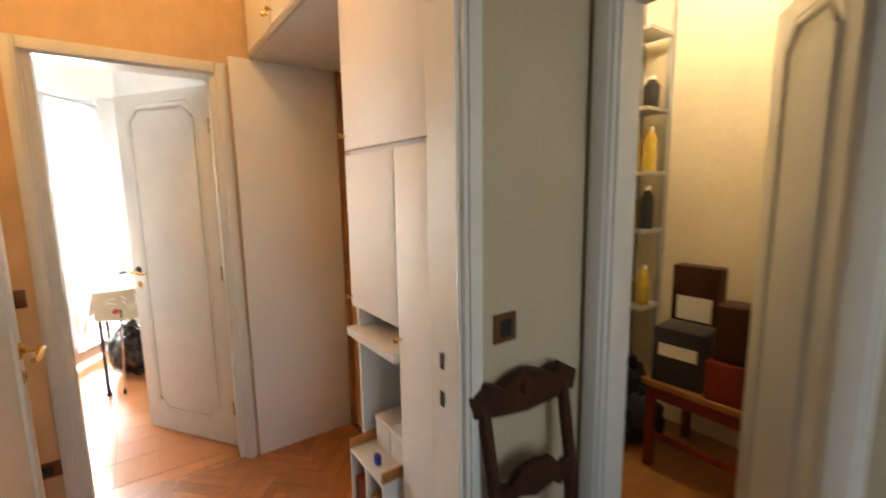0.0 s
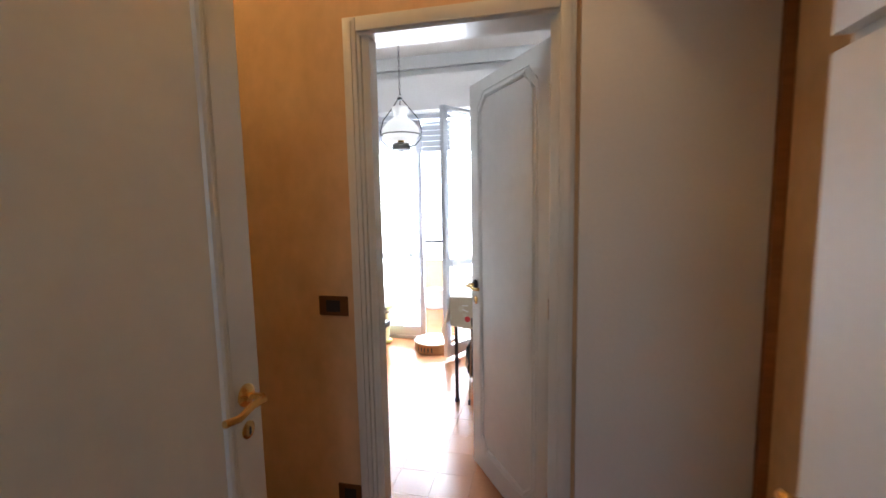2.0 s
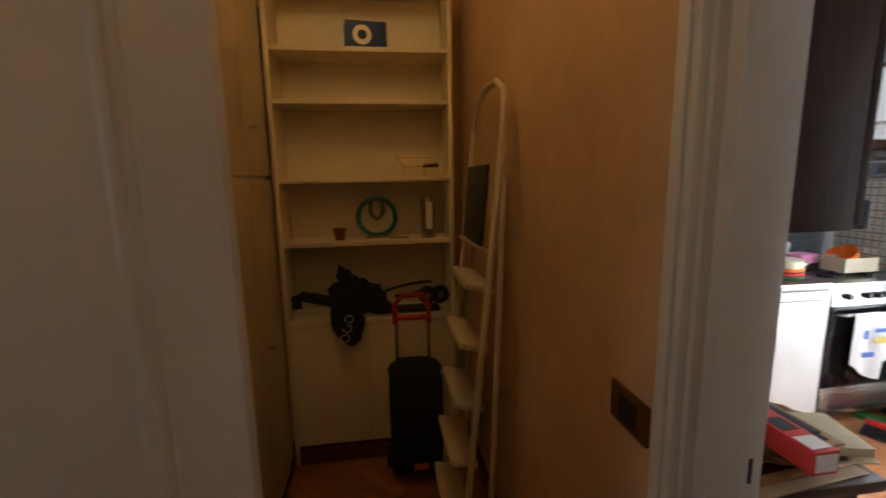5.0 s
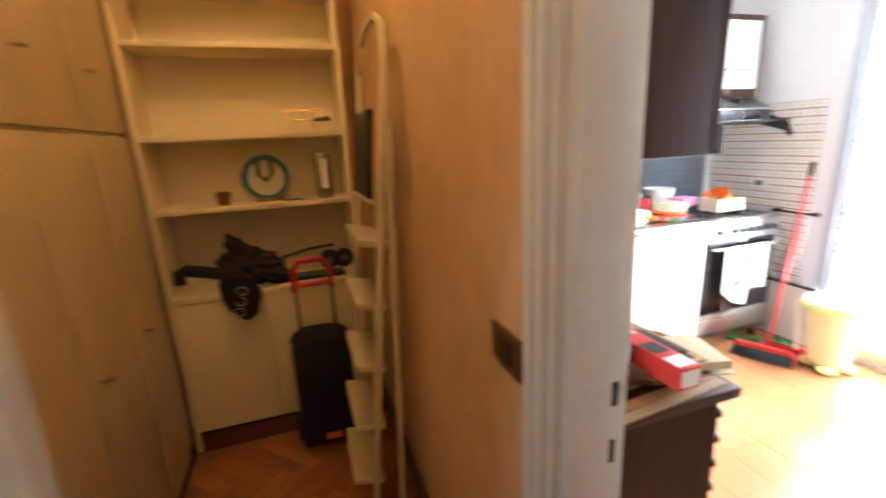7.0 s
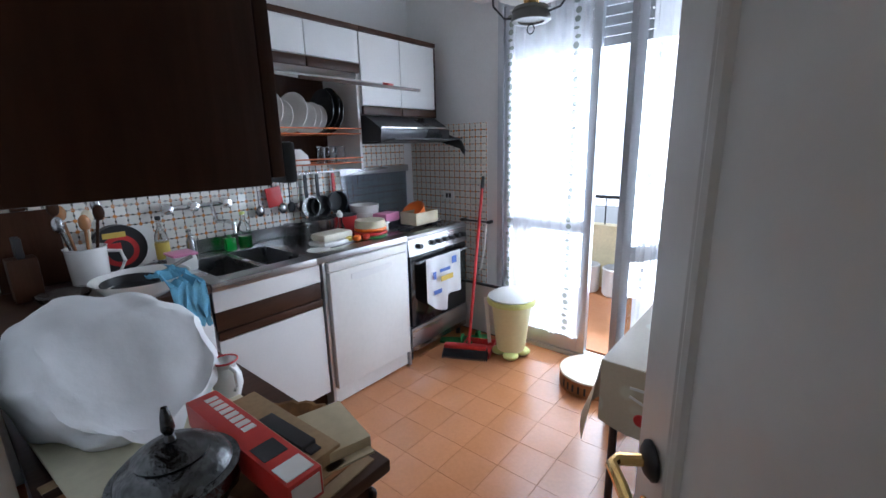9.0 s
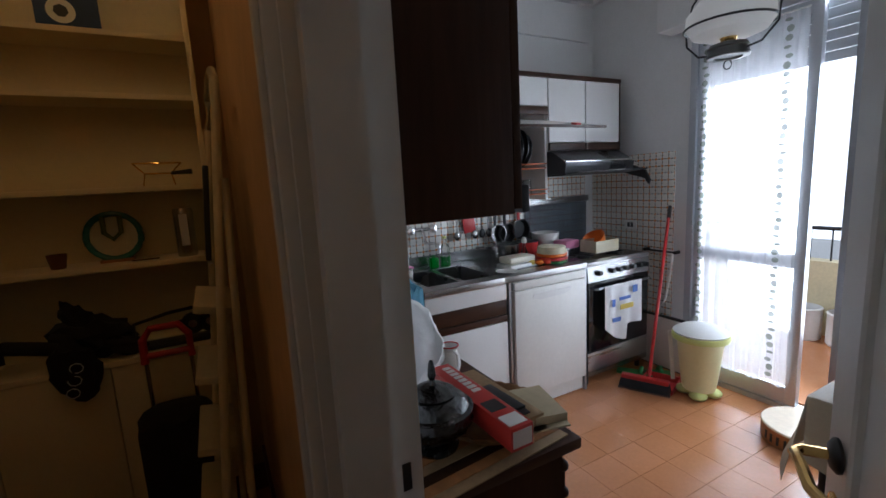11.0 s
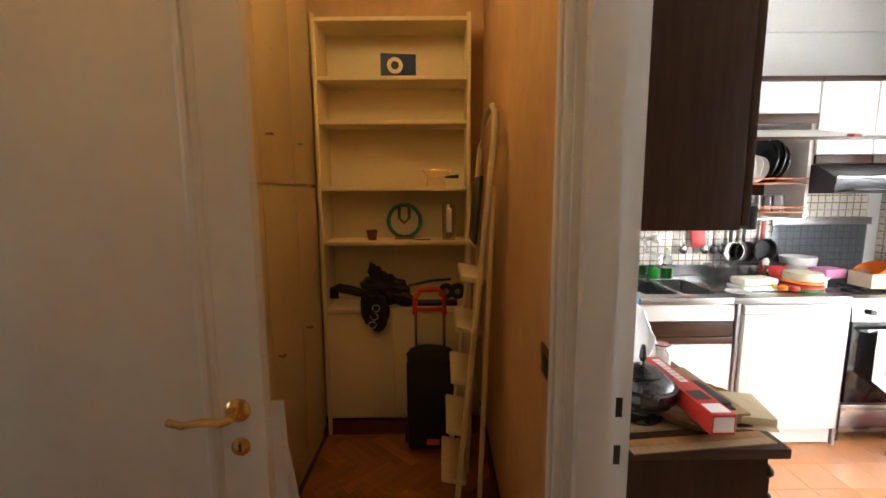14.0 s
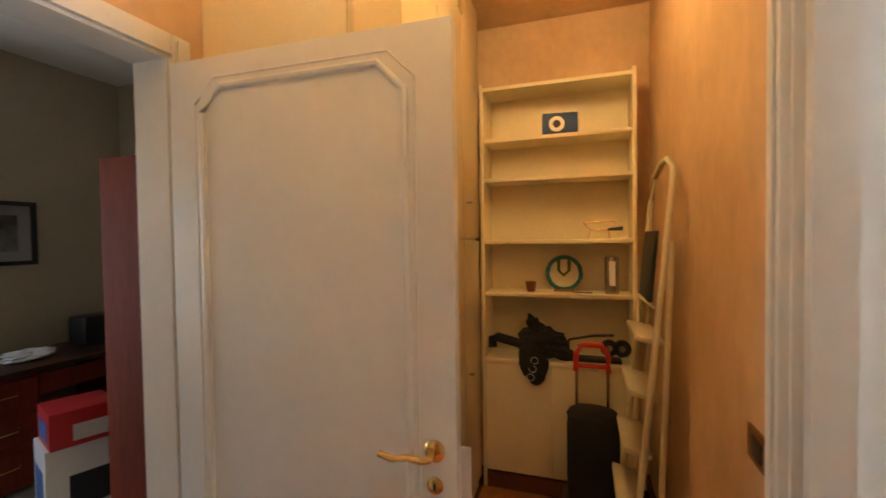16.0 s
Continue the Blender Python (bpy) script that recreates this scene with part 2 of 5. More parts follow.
def wall_boxes(*boxes):
    bm = B()
    for b in boxes:
        box(bm, *b)
    return bm


# wall between hall and kitchen: hall face peach, kitchen face white
structure("wall_hall_north", wall_boxes((-1.55, 2.65, -.115, .30, 2.71, CEIL), (1.06, 2.65, -.115, 1.70, 2.71, CEIL), (.30, 2.65, 2.11, 1.06, 2.71, CEIL)), peach, "peach sponged hall wall beside the kitchen doorway")
structure("wall_kitchen_south", wall_boxes((-1.92, 2.713, -.115, .30, 2.785, CEIL), (1.06, 2.713, -.115, 1.52, 2.785, CEIL), (.30, 2.713, 2.11, 1.06, 2.785, CEIL)), plaster, "white plastered kitchen wall round the doorway")
structure("wall_kitchen_west", bx(XW - .12, 2.785, -.115, XW, YW + .2, CEIL), plaster, "white plastered kitchen wall behind the units")
structure("wall_kitchen_north", wall_boxes((XW, YW, -.115, -.95, YW + .2, CEIL), (.46, YW, -.115, 1.52, YW + .2, CEIL), (-.95, YW, 2.37, .46, YW + .2, CEIL)), plaster, "white plastered kitchen wall round the balcony door")
structure("wall_kitchen_east", bx(XE, 2.785, -.115, XE + .12, YW, CEIL), plaster, "plain white kitchen wall")
structure("ceiling_kitchen", bx(XW - .12, 2.788, CEIL, XE + .12, YW + .2, CEIL + .12), ceilpaint, "white kitchen ceiling", "ceiling")
structure("floor_kitchen", bx(XW, 2.68, -.12, XE, YW + .08, -.010), grout, "orange tiled kitchen floor", "floor")
bmc = wall_boxes((XW, YW - .05, 2.80, XE, YW, CEIL), (XW, 2.79, 2.80, XW + .05, YW - .05, CEIL), (XW, 2.79, 2.52, XW + .03, YW - .05, 2.535))
structure("cornice", bmc, plaster, "white plaster cornice under the kitchen ceiling", "cornice")
structure("shutter_box", bx(-1.10, YW - .16, 2.37, .62, YW - .002, 2.70, bevel=.006), plaster, "white roller shutter box above the balcony door", "shutter box")

# hall, corridor and study
structure("wall_corridor_end", bx(-1.67, 1.12, -.115, -1.55, 2.65, CEIL), peach, "peach sponged wall behind the shelves")
structure("wall_corridor_south", bx(-1.55, 1.02, -.115, .30, 1.12, CEIL), peach, "peach sponged wall behind the cupboards")
structure("wall_hall_study", wall_boxes((.30, 1.06, 2.11, 1.32, 1.12, CEIL), (1.32, 1.06, -.115, 1.75, 1.12, CEIL)), peach, "peach sponged wall above the study door")
structure("wall_study_north", wall_boxes((-1.58, 1.0, -.115, .30, 1.017, CEIL), (.30, 1.0, 2.11, 1.32, 1.057, CEIL), (1.32, 1.0, -.115, 1.82, 1.057, CEIL)), beige, "beige study wall round the doorway")
structure("wall_study_west", bx(-1.58, -1.75, -.115, -1.46, 1.0, CEIL), beige, "beige papered study wall")
structure("wall_study_south", wall_boxes((-1.46, -1.75, -.115, .3, -1.63, CEIL), (1.5, -1.75, -.115, 1.82, -1.63, CEIL), (.3, -1.75, -.115, 1.5, -1.63, .8), (.3, -1.75, 2.2, 1.5, -1.63, CEIL)), beige, "beige papered study wall with a window")
structure("wall_study_east", wall_boxes((1.82, -1.75, -.115, 1.92, .36, CEIL), (1.82, .93, -.115, 1.92, 1.12, CEIL), (1.82, .36, 2.06, 1.92, .93, CEIL)), beige, "beige study wall with the closet doorway")
structure("ceiling_study", bx(-1.58, -1.75, CEIL, 1.92, 1.0, CEIL + .12), ceilpaint, "pale study ceiling", "ceiling")
structure("floor_study", bx(-1.46, -1.63, -.12, 1.82, 1.0, -.002), greyblue, "grey study floor", "floor")
structure("ceiling_hall", bx(-1.67, 1.003, CEIL, 1.75, 2.785, CEIL + .12), peach, "peach painted hall ceiling", "ceiling")
structure("floor_hall", bx(-1.55, 1.0, -.12, 1.70, 2.68, -.012), subfloor, "herringbone oak parquet hall floor", "floor")
structure("wall_niche_back", bx(1.70, 1.12, -.115, 1.75, 2.65, CEIL), peach, "tan wall at the back of the niche")
structure("wall_closet_west", bx(1.753, 1.123, -.115, 1.92, 1.85, CEIL), cream, "cream closet wall")
structure("wall_closet_north", bx(1.92, 1.75, -.115, 3.42, 1.85, CEIL), cream, "cream closet wall")
structure("wall_closet_east", bx(3.32, -.1, -.115, 3.42, 1.75, CEIL), cream, "cream closet wall lit by a bulb")
structure("wall_closet_south", bx(1.923, -.2, -.115, 3.42, -.1, CEIL), cream, "cream closet wall")
structure("ceiling_closet", bx(1.923, -.2, CEIL, 3.42, 1.85, CEIL + .12), ceilpaint, "cream closet ceiling", "ceiling")
structure("floor_closet", bx(1.823, -.1, -.12, 3.32, 1.75, -.001), woodlight, "worn littered wooden closet floor", "floor")
structure("skirting_hall", wall_boxes((-1.548, 2.634, 0, .255, 2.648, .09)), skirtm, "red-brown wooden skirting board", "baseboard")


# outside
structure("ground", bx(-400, -400, -9.2, 400, 400, -9.0), mat("pale_street", (.3, .3, .29), .9), "pale ground far below the balcony", "ground")
structure("floor_balcony", bx(-3, YW + .21, -.12, 3, 7.25, -.03), terracotta, "terracotta balcony floor", "balcony")
structure("wall_parapet", bx(-3, 7.1, -.03, 3, 7.25, .62), mat("yellow_render", (.72, .62, .38), .8), "pale yellow balcony parapet")


# ---- doors ----
def lever(parent, x, z, side, toward, rose=brass):
    """A lever handle on one face of a leaf: rose, curved lever, key plate."""
    y = side * .022
    bm = lathe(B(), [(.001, 0), (.027, 0), (.027, .004), (.02, .010), (.010, .013), (.001, .013)], m=Matrix.Rotation(-side * math.pi / 2, 4, "X"), centre=(x, y, z))
    r = part("handle_rose", bm, rose, parent)
    pts = [(x, y, z), (x, y + side * .045, z), (x + toward * .012, y + side * .056, z), (x + toward * .05, y + side * .056, z + .004), (x + toward * .09, y + side * .053, z - .006), (x + toward * .125, y + side * .045, z - .002)]
    part("handle_lever", tube(B(), pts, .0085), brass, r, "curved brass lever")
    k = lathe(B(), [(.001, 0), (.021, 0), (.021, .003), (.014, .006), (.001, .006)], m=Matrix.Rotation(-side * math.pi / 2, 4, "X"), centre=(x, y, z - .085))
    kp = part("key_plate", k, brass, parent)
    part("keyhole", bx(x - .003, y + side * .006 - .001, z - .095, x + .003, y + side * .006 + .001, z - .077), blackm, kp)


def panel_door(name, label, m, width, height=2.06, knob=True, rose=brass):
    """A leaf that hangs from x = 0 and reaches along +x, 40 mm thick, with one tall moulded panel on each face."""
    d = thing(name, label, "door", m, kind="structure")
    part("leaf", bx(.003, -.02, .008, width, .02, height, bevel=.003), enamel, d)
    a, b, lo, hi, c = .12, width - .12, .16, height - .085, .07
    ring = [(a, lo + c), (a, hi - c), (a + c, hi), (b - c, hi), (b, hi - c), (b, lo + c), (b - c, lo), (a + c, lo)]
    for side in (-1, 1):
        part("panel_moulding", tube(B(), [(u, side * .020, v) for u, v in ring], .011, 8, True), enamel, d)
    for side in (-1, 1):
        mid = ((a + b) / 2, (lo + hi) / 2)
        outer = [(u + math.copysign(.026, u - mid[0]), v + math.copysign(.026, v - mid[1])) for u, v in ring]
        part("outer_moulding", tube(B(), [(u, side * .019, v) for u, v in outer], .004, 6, True), enamel, d)
    if knob:
        for side in (-1, 1):
            lever(d, width - .055, 1.03, side, -1, rose)
    for z in (.25, 1.05, 1.85):
        part("hinge", rod(B(), (.0, .024, z - .04), (.0, .024, z + .04), .007), brass, d)
    return d


def door_frame(name, label, x0, x1, top, ya, yb, aw=.075, strike=None, faces=(True, True), m=None, stop=None):
    """Lining and architraves round an opening between x0 and x1 in a wall from ya to yb."""
    f = thing(name, label, "door frame", m, kind="structure")
    t = .03
    part("jamb", bx(x0 - .001, ya - .004, 0, x0 + t, yb + .004, top), enamel, f)
    part("jamb", bx(x1 - t, ya - .004, 0, x1 + .001, yb + .004, top), enamel, f)
    part("head", bx(x0 + t, ya - .004, top - t, x1 - t, yb + .004, top), enamel, f)
    for s, y, on in ((-1, ya, faces[0]), (1, yb, faces[1])):
        if not on:
            continue
        for u, v in ((x0 - aw + .02, x0 + .02), (x1 - .02, x1 + aw - .02)):
            bm = box(B(), u, min(y, y + s * .022), 0, v, max(y, y + s * .022), top + aw - .02, bevel=.005)
            box(bm, u + .012, min(y + s * .022, y + s * .03), 0, v - .014, max(y + s * .022, y + s * .03), top + aw - .035, bevel=.002)
            part("architrave", bm, enamel, f)
        bm = box(B(), x0 + .021, min(y, y + s * .021), top - .02, x1 - .021, max(y, y + s * .021), top + aw - .02, bevel=.005)
        part("architrave", bm, enamel, f)
    if stop:
        part("stop", bx(x0 + t, stop[0], 0, x0 + t + .028, stop[1], top - t), enamel, f)
        part("stop", bx(x1 - t - .02, stop[0], 0, x1 - t, stop[1], top - t), enamel, f)
    if strike:
        x, y, s = strike
        for z in (1.035, .925):
            part("strike_plate", bx(min(x, x + s * .002), y - .007, z - .022, max(x, x + s * .002), y + .007, z + .022), blackm, f)
    return f


door_frame("door_frame_1", "cream enamelled frame of the kitchen doorway", .30, 1.06, 2.11, 2.65, 2.785, aw=.05, strike=(.331, 2.762, 1), faces=(True, False), stop=(2.665, 2.735))
door_frame("door_frame_2", "cream enamelled frame of the study doorway", .30, 1.32, 2.11, 1.0, 1.12, aw=.06, strike=(1.289, 1.07, -1))
door_frame("door_frame_3", "cream enamelled frame of the closet doorway", 0, .57, 2.06, 0, .10, faces=(True, False), m=pose(1.82, .93, 0, 0, 0, -90))
panel_door("door_1", "white panelled kitchen door, standing open", pose(1.035, 2.795, 0, 0, 0, 180 - 56), .73, rose=blackm)
panel_door("door_2", "white panelled study door with brass lever, open", pose(.31, 1.135, 0, 0, 0, 91), .857)
panel_door("door_3", "cream panelled closet door, standing open", pose(1.935, .385, 0, 0, 0, 35), .53, 2.03, knob=False)


# ---- hall: tall cupboard, niche, bridging cupboard ----
def knob(parent, p, axis, mtl=brass):
    m = {"x-": Matrix.Rotation(-math.pi / 2, 4, "Y"), "y+": Matrix.Rotation(-math.pi / 2, 4, "X")}[axis]
    return part("knob", lathe(B(), [(.004, 0), (.004, .012), (.010, .016), (.012, .022), (.009, .028), (.001, .030)], centre=p, seg=16, m=m), mtl, parent)


def cup_door(parent, x, y0, y1, z0, z1, mtl, kn=None):
    d = part("door", bx(x, y0 + .003, z0 + .003, x + .02, y1 - .003, z1 - .003, bevel=.002), mtl, parent)
    if kn:
        knob(d, (x, *kn), "x-")
    return d


c = thing("tall_cupboard", "white laminate built-in cupboard with brass knobs", "cupboard")
bm = box(B(), 1.332, 1.125, 0, 1.69, 1.345, 2.90)
box(bm, 1.332, 1.345, 1.05, 1.69, 1.715, 2.90)
box(bm, 1.332, 1.695, 0, 1.69, 1.715, .93)
box(bm, 1.332, 1.695, .964, 1.69, 1.715, 1.05)
part("carcass", bm, laminate, c)
part("shelf_board", bx(1.29, 1.347, .93, 1.69, 1.725, .964, bevel=.003), laminate, c)
cup_door(c, 1.31, 1.125, 1.345, .05, 1.632, laminate, (1.325, 1.02))
cup_door(c, 1.31, 1.345, 1.715, 1.05, 1.632, laminate, (1.695, 1.09))
cup_door(c, 1.31, 1.125, 1.715, 1.645, 2.90, laminate, (1.695, 1.70))

c = thing("bridging_cupboard", "white overhead cupboard bridging the niche", "cupboard")
part("carcass", bx(1.22, 1.72, 2.18, 1.69, 2.632, 2.90), laminate, c)
part("lower_rail", bx(1.203, 1.72, 2.18, 1.219, 2.632, 2.20), alu, c)
cup_door(c, 1.20, 1.72, 2.175, 2.205, 2.90, laminate, (2.14, 2.26))
cup_door(c, 1.20, 2.175, 2.632, 2.205, 2.90, laminate, (2.21, 2.26))
structure("wall_niche_panel", bx(1.105, 2.625, 0, 1.665, 2.649, 2.178, bevel=.002), laminate, "plain white panel closing the side of the niche", "wall")
structure("trim_niche", bx(1.668, 2.61, 0, 1.699, 2.648, 2.178), woodlight, "tan wooden strip at the back of the niche", "trim")

# ---- corridor: cupboards and shelves ----
for x0, x1 in ((-1.285, -.94), (-.94, -.54), (-.54, -.14), (-.14, .20)):
    c = thing("corridor_cupboard", "ivory built-in cupboard with small metal keys", "cupboard", group="corridor cupboards")
    part("carcass", bx(x0 + .002, 1.125, 0, x1 - .002, 1.648, 2.90), ivory, c)
    for z0, z1, kz in ((.08, 1.525, .79), (1.54, 2.90, 1.735)):
        d = part("door", bx(x0 + .003, 1.65, z0, x1 - .003, 1.67, z1, bevel=.002), ivorydoor, c)
        bmk = rod(B(), (x1 - .06, 1.67, kz), (x1 - .06, 1.70, kz), .005)
        box(bmk, x1 - .08, 1.69, kz - .004, x1 - .045, 1.698, kz + .004)
        part("key", bmk, steel, d)

c = thing("shelf_unit", "ivory built-in shelves above two low cupboard doors", "shelf")
X0, X1, SY0, SY1 = -1.545, -1.298, 1.675, 2.555
part("side_panel", bx(X0, SY0, 0, X1, SY0 + .022, 2.47, bevel=.002), ivory, c)
part("side_panel", bx(X0, SY1 - .022, 0, X1, SY1, 2.47, bevel=.002), ivory, c)
part("back_panel", bx(X0, SY0 + .022, .10, X0 + .008, SY1 - .022, 2.45), ivory, c)
for z in (2.448, 2.14, 1.90, 1.525, 1.207):
    part("shelf_board", bx(X0 + .008, SY0 + .022, z - .022, X1 - (.012 if z < 2.4 else 0), SY1 - .022, z, bevel=.002), ivory, c)
part("base_top", bx(X0 + .008, SY0 + .022, .78, X1 + .008, SY1 - .022, .805, bevel=.003), ivory, c)
part("base_carcass", bx(X0 + .008, SY0 + .022, .10, X1 - .025, SY1 - .022, .78), ivory, c)
for a, b in ((SY0 + .024, 2.09), (2.096, SY1 - .024)):
    part("door", bx(X1 - .022, a, .11, X1 - .002, b, .775, bevel=.002), ivory, c)
part("plinth", bx(X0 + .02, SY0 + .022, 0, X1 - .012, SY1 - .022, .09), skirtm, c)

# ---- kitchen: base units along the west wall ----
XF = -1.15
def base_unit(name, label, y0, y1, rail=True):
    c = thing(name, label, "kitchen unit")
    part("carcass", bx(XW + .005, y0, .10, XF - .022, y1, .69 if rail else .855), laminate, c)
    part("plinth", bx(XW + .05, y0, 0, XF - .05, y1, .10), darkwood, c)
    d = part("door", bx(XF - .02, y0 + .004, .11, XF, y1 - .004, .62 if rail else .745, bevel=.003), laminate, c)
    if not rail:
        part("top_band", bx(XF - .02, y0 + .004, .75, XF, y1 - .004, .852, bevel=.003), darkwood_h, c)
        return c
    part("handle_rail", bx(XF - .02, y0 + .004, .625, XF + .006, y1 - .004, .665, bevel=.008), darkwood_h, d)
    w = part("drawer_front", bx(XF - .02, y0 + .004, .668, XF - .004, y1 - .004, .755, bevel=.003), darkwood_h, c)
    part("top_band", bx(XF - .02, y0 + .004, .758, XF, y1 - .004, .852, bevel=.003), laminate, c)
    return c
base_unit("base_cabinet", "white kitchen base cabinet with a dark wooden band", 2.93, 3.49, False)
base_unit("sink_cabinet", "white sink cabinet with dark wooden rail", 3.495, 4.045)
solid("worktop", bx(XW + .002, 2.85, .857, XF + .02, 3.49, .892, bevel=.004), darkwood_h, "dark wooden worktop beside the sink", "worktop")

sinksteel = mat("worn_sink_steel", (.48, .48, .48), .28, 1, var=.1, scale=8, grain=90, bump=.02)
s = thing("sink", "stainless steel double sink with drainer", "sink")
bm = B()
z1 = .895
for b in ((XW + .002, 3.495, .858, XF + .015, 3.56, z1), (XW + .002, 3.56, .858, -1.66, 4.02, z1), (-1.24, 3.56, .858, XF + .015, 4.02, z1), (-1.66, 3.775, .858, -1.24, 3.80, z1), (XW + .002, 4.02, .858, XF + .015, 4.69, z1)):
    box(bm, *b, bevel=.003)
part("deck", bm, steel, s)
for a, b in ((3.56, 3.775), (3.80, 4.02)):
    bm = B()
    for q in ((-1.66, a, .70, -1.655, b, .893), (-1.245, a, .70, -1.24, b, .893), (-1.655, a, .70, -1.245, a + .005, .893), (-1.655, b - .005, .70, -1.245, b, .893), (-1.655, a + .005, .70, -1.245, b - .005, .705)):
        box(bm, *q)
    part("bowl", bm, sinksteel, s)
part("upstand", bx(XW + .003, 3.70, .897, XW + .012, 4.60, .97), steel, s)

d = thing("dishwasher", "white freestanding dishwasher under the counter", "dishwasher")
part("body", bx(XW + .03, 4.075, .01, XF - .02, 4.665, .855), whitep, d)
dd = part("door", bx(XF - .018, 4.078, .115, XF + .03, 4.662, .80, bevel=.008), whitep, d)
part("control_panel", bx(XF - .018, 4.078, .803, XF + .03, 4.662, .853, bevel=.008), whitep, d)
part("handle_recess", prism(B(), [(4.22, .765), (4.53, .765), (4.53, .745), (4.47, .727), (4.28, .722), (4.22, .735)], XF + .029, XF + .032, "x"), laminate, dd)
part("kickplate", bx(XF - .03, 4.078, .012, XF - .005, 4.662, .112), whitep, d)
for y in (4.052, 4.672):
    solid("end_panel", bx(XW + .02, y, 0, XF + .008, y + .018, .855, bevel=.001), alu, "narrow grey end panel beside the dishwasher", "panel")

c = thing("cooker", "stainless steel range cooker with black oven door", "cooker")
y0, y1, xf = 4.70, 5.32, XF + .01
part("body", bx(XW + .03, y0, .06, xf - .03, y1, .86), steel, c)
part("hob", bx(XW + .03, y0, .862, xf, y1, .885, bevel=.004), steel, c)
cp = part("control_panel", prism(B(), [(xf - .03, .75), (xf + .005, .75), (xf - .004, .86), (xf - .03, .86)], y0, y1, "y"), steel, c)
for k, y in enumerate((4.80, 4.93, 5.00, 5.07, 5.14, 5.21, 5.27)):
    part("control_knob", rod(B(), (xf - .002, y, .805), (xf + .026, y, .808), .019, .016), blackm, cp)
od = part("oven_door", bx(xf - .03, y0 + .01, .26, xf, y1 - .01, .745, bevel=.004), blackgloss, c)
part("oven_handle", tube(B(), [(xf, y0 + .05, .70), (xf + .045, y0 + .05, .71), (xf + .045, y1 - .05, .71), (xf, y1 - .05, .70)], .010), steel, od)
part("drawer", bx(xf - .03, y0 + .005, .08, xf - .002, y1 - .005, .25, bevel=.004), steel, c)
for a in (-1.62, -1.33):
    for y in (4.86, 5.15):
        g = tube(B(), [(a - .09, y, .905), (a + .09, y, .905)], .006)
        tube(g, [(a, y - .09, .905), (a, y + .09, .905)], .006)
        rod(g, (a, y, .884), (a, y, .90), .045)
        part("burner", g, blackm, c)
for x in (XW + .06, xf - .06):
    for y in (y0 + .04, y1 - .04):
        part("foot", rod(B(), (x, y, 0), (x, y, .062), .018), blackm, c)
sp = thing("glass_splashback", "grey glass splashback with steel top rail", "splashback")
part("pane", bx(XW + .016, 4.70, .887, XW + .020, 5.36, 1.25), mat("smoked_glass", (.42, .47, .52), .05, trans=.85, var=.02, bump=0), sp)
part("top_rail", bx(XW + .012, 4.69, 1.25, XW + .03, 5.38, 1.30, bevel=.003), steel, sp)

# wall cabinets
XU = -1.43
LOWER = pose(0, 0, -.02)
c = thing("wall_cabinet", "white wall cabinet with open lift-up flap and dish rack bay", "wall cabinet", LOWER)
bm = box(B(), XW + .004, 3.88, 1.92, XU - .02, 4.64, 2.165)
box(bm, XW + .004, 3.88, 1.33, XU - .02, 3.898, 1.92)
box(bm, XW + .004, 4.622, 1.33, XU - .02, 4.64, 1.92)
part("carcass", bm, laminate, c)
# thin dark-coloured sheet across the back of the bay
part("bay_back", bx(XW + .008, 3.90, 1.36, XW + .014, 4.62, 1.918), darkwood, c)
for y in (1.40, 1.43):
    part("fixing_button", rod(B(), (-1.50, 4.622, y - .03), (-1.50, 4.618, y - .03), .008), brass, c)
for a, b in ((3.88, 4.265), (4.265, 4.64)):
    d = part("door", bx(XU - .018, a + .003, 1.965, XU, b - .003, 2.145, bevel=.002), laminate, c)
    part("handle_rail", bx(XU - .018, a + .003, 1.905, XU + .006, b - .003, 1.96, bevel=.008), darkwood_h, d)
part("lift_flap", box(B(), 0, 3.885, -.006, .50, 4.635, .006, bevel=.002, m=Matrix.Translation((XU, 0, 1.862)) @ Matrix.Rotation(radians(11.5), 4, "Y")), laminate, c)
part("flap_edge", box(B(), .50, 3.885, -.008, .510, 4.635, .008, bevel=.003, m=Matrix.Translation((XU, 0, 1.862)) @ Matrix.Rotation(radians(11.5), 4, "Y")), darkwood_h, c)
part("flap_clip", box(B(), .46, 4.40, .006, .50, 4.44, .018, bevel=.003, m=Matrix.Translation((XU, 0, 1.862)) @ Matrix.Rotation(radians(11.5), 4, "Y")), red, c)
part("cornice", bx(XU - .03, 3.88, 2.148, XU + .012, 4.64, 2.175, bevel=.003), darkwood_h, c)
c = thing("wall_cabinet", "white wall cabinet above the cooker hood", "wall cabinet", LOWER)
part("carcass", bx(XW + .004, 4.645, 1.665, XU - .02, 5.34, 2.165), laminate, c)
for a, b in ((4.645, 4.99), (4.99, 5.34)):
    d = part("door", bx(XU - .018, a + .003, 1.725, XU, b - .003, 2.145, bevel=.002), laminate, c)
    part("handle_rail", bx(XU - .018, a + .003, 1.665, XU + .006, b - .003, 1.72, bevel=.008), darkwood_h, d)
part("cornice", bx(XU - .03, 4.645, 2.148, XU + .012, 5.345, 2.175, bevel=.003), darkwood_h, c)
part("end_panel", bx(XW + .004, 5.341, 1.665, XU, 5.352, 2.147), darkwood, c)
h = thing("cooker_hood", "steel and black cooker hood under the cabinet", "cooker hood", LOWER)
